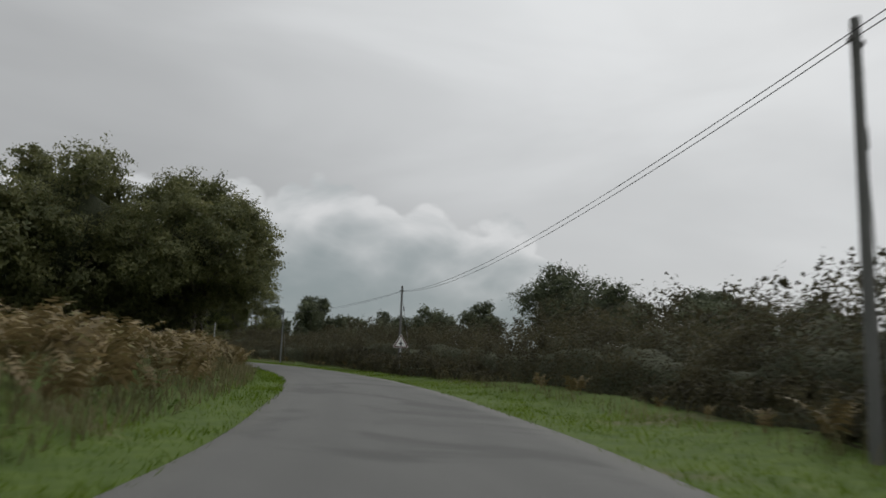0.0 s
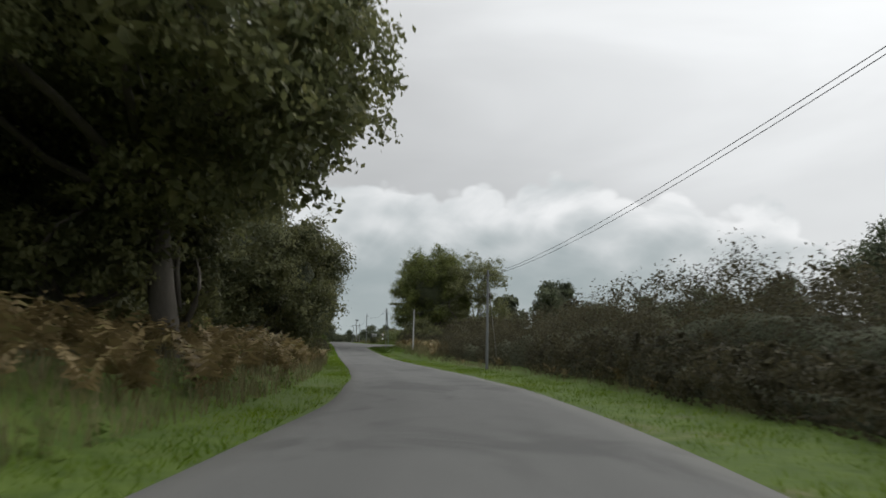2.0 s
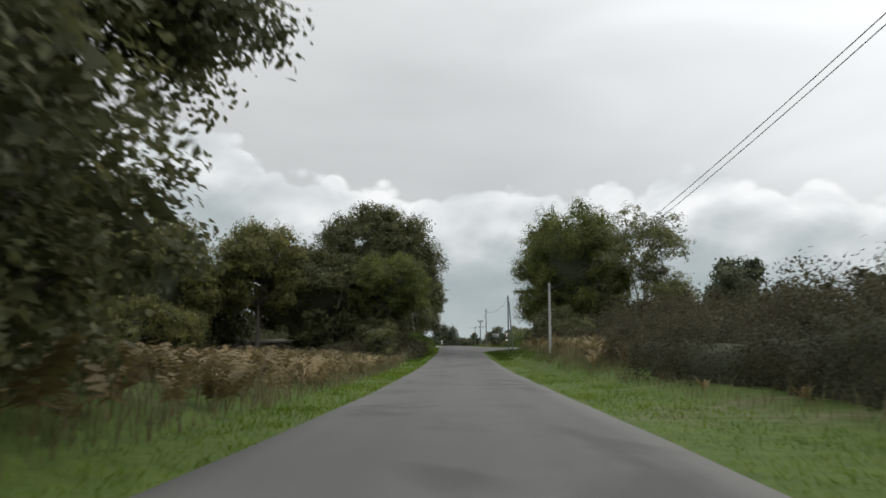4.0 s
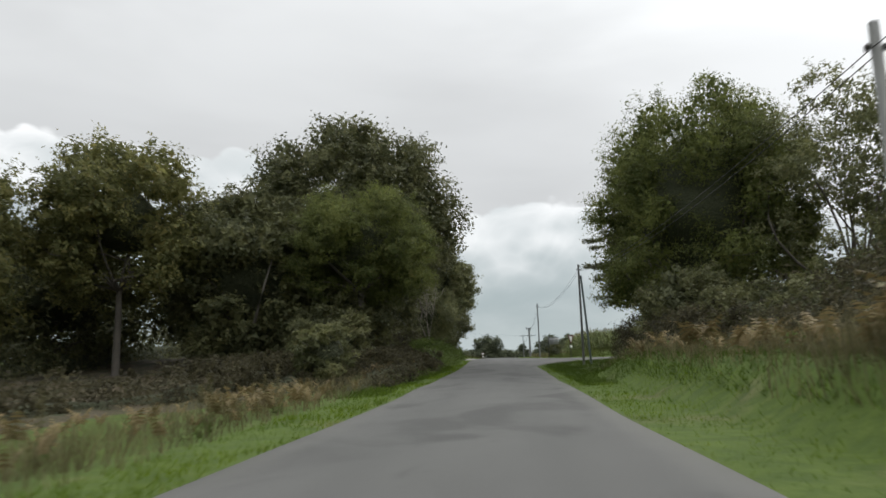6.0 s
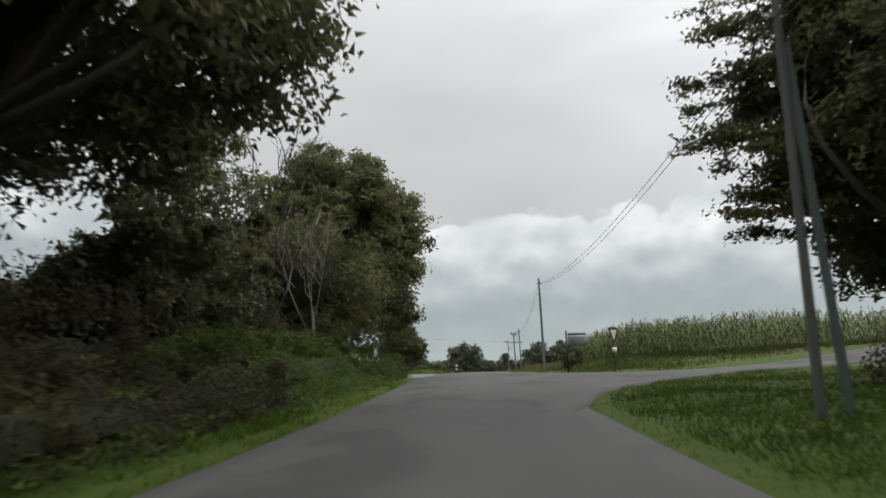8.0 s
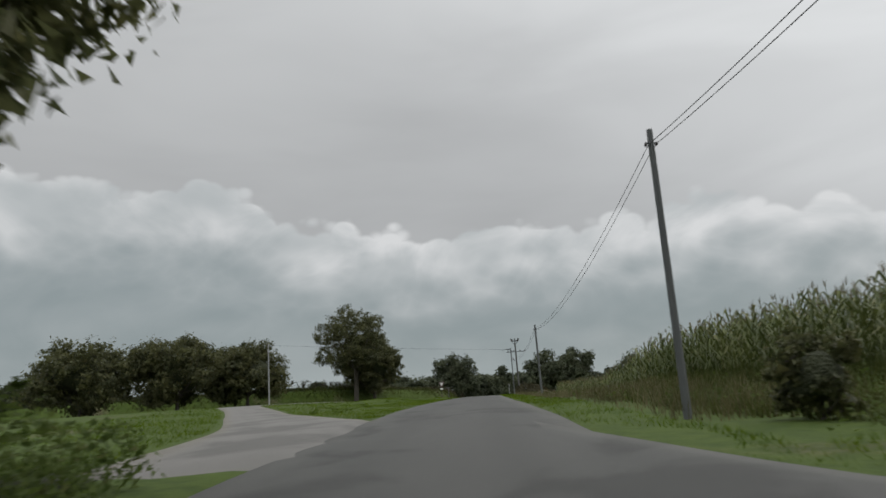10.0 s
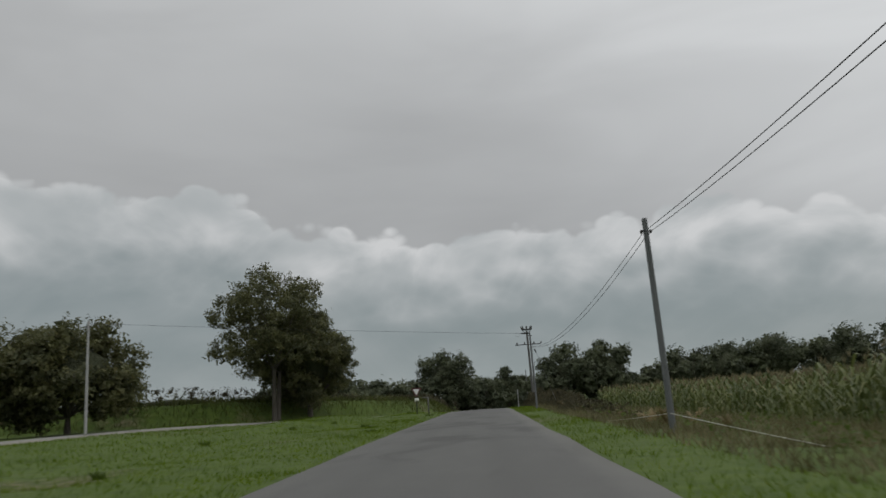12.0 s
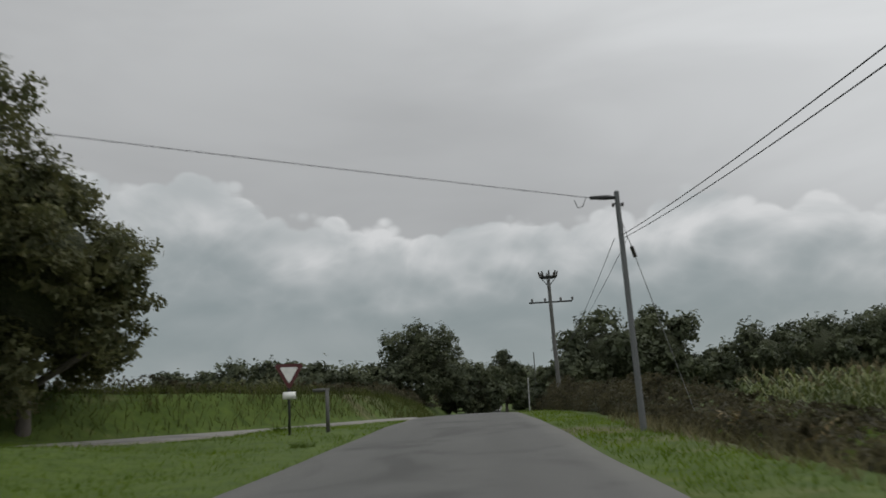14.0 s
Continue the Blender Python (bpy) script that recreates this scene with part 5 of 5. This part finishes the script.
# ---- poles and wires ----


def pole(x, y, top, label, mat=TIMBER, lean=(0.0, 0.0), r0=0.085, r1=0.062, stay=None, bolts=True, name="utility_pole", low=0.0):
    gz = float(ground_z(x, y)) - 0.25 - low
    h = top - gz
    root = thing(name, pose(x, y, gz), label, "pole", "poles beside the lane")
    t = np.linspace(0, 1, 9)[:, None]
    line = np.array([0, 0, 0]) + t * np.array([lean[0], lean[1], h])
    part("shaft", tube(line, r0 + (r1 - r0) * t[:, 0], 14), mat, root, smooth=True)
    if bolts:
        top_at = np.array([lean[0], lean[1], h]) * (1 - 0.30 / h)
        part("bracket", tube([top_at + [-0.13, 0, 0], top_at + [0.13, 0, 0]], 0.018, 8), DARKSTEEL, root, "dark steel cross bolt")
        for s in (-1, 1):
            part("clamp", box(top_at[0] + s * 0.11, top_at[1], top_at[2] - 0.02, 0.05, 0.08, 0.08, 0.01), CERAMIC, root, "black cable clamp")
    if stay:
        a = np.array([lean[0], lean[1], h - 0.5])
        b = np.array([stay[0], stay[1], 0.3])
        w = part("stay_wire", tube([a, b], 0.009, 6), STEEL, root, "thin stay wire")
        m = a + (b - a) * 0.16
        part("stay_insulator", tube([m, m + (b - a) * 0.05], 0.045, 8), CERAMIC, w, "dark stay insulator")
    return np.array([x + lean[0], y + lean[1], top - 0.30])


def wire(a, b, sag, label, r=0.0075, name="overhead_cable"):
    a, b = np.asarray(a, float), np.asarray(b, float)
    t = np.linspace(0, 1, 33)[:, None]
    pts = a + (b - a) * t - np.array([0, 0, 1.0]) * 4 * sag * t * (1 - t)
    return tagged(part(name, tube(pts, r, 6), CABLE, smooth=True), label, "cable", "cables between the poles")


TALL = "weathered timber telephone pole carrying two cables"
heads = [
    pole(-6.3, -29.0, 5.0, TALL),
    pole(9.5, 4.1, 5.1, TALL, stay=(3.0, 1.6)) + np.array([0, 0, 0.14]),
    pole(20.25, 41.5, 5.45, TALL + " behind a road sign", stay=(2.0, 2.2)),
    pole(21.6, 74.0, 5.7, TALL + " standing in a hedge", PALETIMBER, stay=(0.9, 1.2)),
    pole(21.43, 109.9, 5.5, "bleached grey timber telephone pole in tall grass", GREYPOLE),
    pole(21.3, 147.0, 7.9, "dark timber telephone pole with a strut", TIMBER, (-0.05, -0.3), 0.078, 0.060),
    pole(20.06, 183.6, 8.9, TALL + " beside a maize field", PALETIMBER, (-0.05, 0.0)),
    pole(20.1, 221.2, 8.35, TALL + " leaning beside a maize field", PALETIMBER, (-0.12, -0.35), 0.080, 0.062),
    pole(19.55, 256.2, 9.0, "tall timber pole carrying cables and a side bracket", PALETIMBER, (-0.05, 0.0), 0.074, 0.056, stay=(1.6, 1.4)) - np.array([0, 0, 0.75]),
]
# the strut leaning on the dark pole
strut = thing("pole_strut", pose(21.78, 147.15, float(ground_z(21.78, 147.15)) - 0.2), "leaning timber strut propping a telephone pole", "pole")
part("shaft", tube([(0, 0, 0), (-0.40, -0.32, 5.7)], [0.074, 0.060], 12), MOSSY, strut, smooth=True)
for a, b, drop in zip(heads, heads[1:], (0.5, 0.80, 0.42, 0.5, 0.6, 0.82, 0.7, 0.80)):
    for s in (-1, 1):
        off = np.array([0.055 * s, 0, -0.03 if s < 0 else -0.06])
        wire(a + off, b + off, drop + 0.03 * s, "black telephone cable slung between poles")

# electricity pole with a crown of insulators
ex, ey = 21.75, 290.8
egz = float(ground_z(ex, ey)) - 0.3
electric = thing("electricity_pole", pose(ex, ey, egz), "tall dark electricity pole with a cross-arm and a crown of switchgear", "pole")
eh = 12.4 - egz
part("shaft", tube([(0, 0, 0), (-0.1, 0, eh * 0.5), (-0.15, 0, eh - 0.3)], [0.16, 0.14, 0.115], 14), TIMBER, electric, smooth=True)
arm = part("cross_arm", box(-0.13, 0, eh - 1.9, 3.0, 0.12, 0.10, 0.015), DARKSTEEL, electric, "dark steel cross-arm")
for s in (-1.4, -0.5, 0.6, 1.4):
    part("insulator", tube([(s, 0, eh - 1.86), (s, 0, eh - 1.68), (s, 0, eh - 1.6)], [0.05, 0.09, 0.03], 8), CERAMIC, arm, "dark insulator")
ring = [(0.55 * math.cos(a) - 0.15, 0.55 * math.sin(a), eh - 0.15) for a in np.linspace(0, 2 * math.pi, 17)]
crown = part("switch_frame", tube(ring, 0.05, 6) + tube([(-0.75, 0, eh - 0.15), (0.45, 0, eh - 0.15)], 0.05, 6), DARKSTEEL, electric, "dark steel ring frame")
for a in np.linspace(0, 2 * math.pi, 8, endpoint=False):
    part("insulator", tube([(0.55 * math.cos(a) - 0.15, 0.55 * math.sin(a), eh - 0.15), (0.66 * math.cos(a) - 0.15, 0.66 * math.sin(a), eh + 0.25)], [0.07, 0.05], 7), CERAMIC, crown, "dark insulator")
part("brace", tube([(-0.15, 0, eh - 0.8), (0.4, 0, eh - 0.15)], 0.03, 6), DARKSTEEL, electric)
part("brace", tube([(-0.15, 0, eh - 0.8), (-0.7, 0, eh - 0.15)], 0.03, 6), DARKSTEEL, electric)
for s in (-1, 1):
    wire(heads[-1] + np.array([0.15 * s, 0, -0.05]), (ex - 0.15, ey, 12.4 - 5.6 + 0.1 * s), 0.5, "black telephone cable slung between poles")

# small poles beyond, and the one by the lane
pole(23.4, 330.0, 9.0, "thin dark pole beyond a rise", TIMBER, bolts=False)
pole(20.4, 302.0, 5.6, "short pale post beside the road", GREYPOLE, (0.05, 0.0), 0.06, 0.05, bolts=False, name="marker_post")
west = pole(-5.8, 243.6, 10.3, "pale timber pole carrying a cable over the lane", GREYPOLE)
bx, by = 19.5, 256.2
bracket = thing("cable_bracket", pose(bx, by, 8.85), "dark side bracket bolted to a timber pole", "bracket")
part("arm", tube([(0, 0, 0), (-0.25, 0, 0.02), (-0.62, -0.02, 0.03)], [0.035, 0.06, 0.04], 8), DARKSTEEL, bracket)
part("loop", tube([(-0.72, 0, 0.02), (-0.80, 0, -0.16), (-0.92, 0, -0.18), (-0.98, 0, 0.0)], 0.012, 6), STEEL, bracket, "bare loop of wire")
wire((bx - 0.62, by - 0.02, 8.88), west + np.array([0.1, 0, 0.15]), 0.08, "single black cable crossing above the road")

# ---- signs ----


def triangle(side, up=True, corner=0.06, n=4):
    """A triangle with rounded corners, in x and z, centred."""
    R = side / math.sqrt(3)
    pts = []
    for k in range(3):
        a = math.radians((90 if up else -90) + 120 * k)
        rr = R - 2 * corner
        for q in np.linspace(-60, 60, n):
            b = a + math.radians(q)
            pts.append((rr * math.cos(a) + corner * math.cos(b), rr * math.sin(a) + corner * math.sin(b)))
    return pts


def warning_sign():
    x, y = 20.2, 41.2
    gz = float(ground_z(x, y))
    s = thing("warning_sign", pose(x, y, gz, 0, 0, -14), "triangular white junction sign with faded dark red border", "road sign")
    c = 1.80 - gz
    shift = lambda pc, dz: [(np.asarray(v) + [0, 0, dz], f, k) for v, f, k in pc]  # noqa: E731
    part("post", box(0, 0.06, c / 2 + 0.1, 0.08, 0.04, c + 0.5, 0.006), STEEL, s, "grey steel post")
    part("rim", shift(plate(triangle(1.04), -0.018, 0.018), c), WHITE, s, "thin pale rim")
    part("border", shift(plate(triangle(0.98), -0.024, -0.018), c), RED, s, "dark faded red border")
    part("face", shift(plate(triangle(0.74, corner=0.03), -0.030, -0.024), c), WHITE, s, "white face streaked with dirt")
    arrow = [(-0.062, -0.15), (0.0, -0.115), (0.062, -0.15), (0.062, 0.06), (0.0, 0.20), (-0.062, 0.06)]
    part("arrow", shift(plate(arrow, -0.036, -0.030), c - 0.03), BLACK, s, "black arrow")
    part("crossbar", shift(plate([(-0.14, -0.018), (0.14, -0.018), (0.14, 0.022), (-0.14, 0.022)], -0.040, -0.0365), c - 0.03), BLACK, s, "black crossbar")
    part("bracket", shift(box(0, 0.03, 0.12, 0.30, 0.03, 0.05, 0.006), c), STEEL, s)
    return s


def yield_sign(x, y, turn, face_z, label, side=0.8, plate_drop=0.62):
    gz = float(ground_z(x, y))
    s = thing("give_way_sign", pose(x, y, gz, 0, 0, turn), label, "road sign")
    c = face_z - gz
    shift = lambda pc, dz: [(np.asarray(v) + [0, 0, dz], f, k) for v, f, k in pc]  # noqa: E731
    part("post", box(0, 0.05, (c + 0.2) / 2 - 0.1, 0.07, 0.04, c + 0.4, 0.006), DARKSTEEL, s, "dark steel post")
    part("border", shift(plate(triangle(side, False), -0.016, 0.016), c), RED, s, "dark red border")
    part("face", shift(plate(triangle(side * 0.62, False, 0.03), -0.022, -0.016), c), WHITE, s, "white inner triangle")
    part("plate", box(0, -0.01, c - plate_drop, side * 0.42, 0.02, side * 0.24, 0.004), WHITE, s, "small white plate")
    return s


warning_sign()
yield_sign(22.55, 171.6, 51, 4.45, "white and red give-way sign seen edge-on at a junction", 0.95, 0.78)
yield_sign(10.85, 260.0, 24, 5.45, "white and red give-way sign on a grassy corner", 0.84)
# board on a post by the junction
bgz = float(ground_z(20.6, 174.3))
board = thing("information_board", pose(20.6, 174.3, bgz, 0, 0, 6), "weathered pale grey board on a dark post at a junction", "board")
part("post", box(0, 0, 1.02, 0.08, 0.08, 2.3, 0.012), DARKSTEEL, board)
panel = part("panel", box(0.53, -0.03, 1.70, 0.94, 0.03, 0.68, 0.008), BOARDGREY, board, "weathered pale grey panel")
part("top_strip", box(0.53, -0.052, 1.985, 0.94, 0.012, 0.11, 0.004), GREYSTRIP, panel, "grey strip along the top")
part("white_band", box(0.53, -0.052, 1.875, 0.92, 0.012, 0.045, 0.004), WHITE, panel, "worn white band")
for k in range(4):
    part("text_bar", box(0.47 - 0.05 * (k % 2), -0.049, 1.76 - 0.10 * k, 0.62 - 0.12 * (k % 3), 0.006, 0.035, 0.0), GREYSTRIP, panel, "faded line of writing")
part("clamp", box(1.01, -0.03, 1.50, 0.04, 0.05, 0.10, 0.008), DARKSTEEL, panel, "dark corner clamp")
# low post by the grassy corner
lgz = float(ground_z(11.6, 261.5))
low_post = thing("wooden_post", pose(11.6, 261.5, lgz), "short dark wooden post with a crosspiece", "post")
part("upright", box(0, 0, 0.6, 0.10, 0.10, 1.3, 0.015), TIMBER, low_post)
part("crosspiece", box(-0.18, 0, 1.2, 0.5, 0.08, 0.10, 0.012), TIMBER, low_post)

# ---- fence tape along the maize ----
tape = [(22.6, 208.0, float(ground_z(22.6, 208.0)) + 0.35), (21.3, 214.5, 3.24), (20.05, 221.1, 3.82), (20.0, 230.0, 3.42)]
for a, b in zip(tape, tape[1:]):
    wire(a, b, 0.02, "pale electric fence tape along the field edge", 0.009, "fence_tape").data.materials[0] = ROPE
for x, y, z in (tape[0], tape[1], tape[3]):
    tagged(part("fence_stake", tube([(x, y, min(z - 0.8, float(ground_z(x, y)) - 0.2)), (x, y, z + 0.06)], 0.018, 7), TIMBER), "thin wooden fence stake", "stake", "fence stakes")
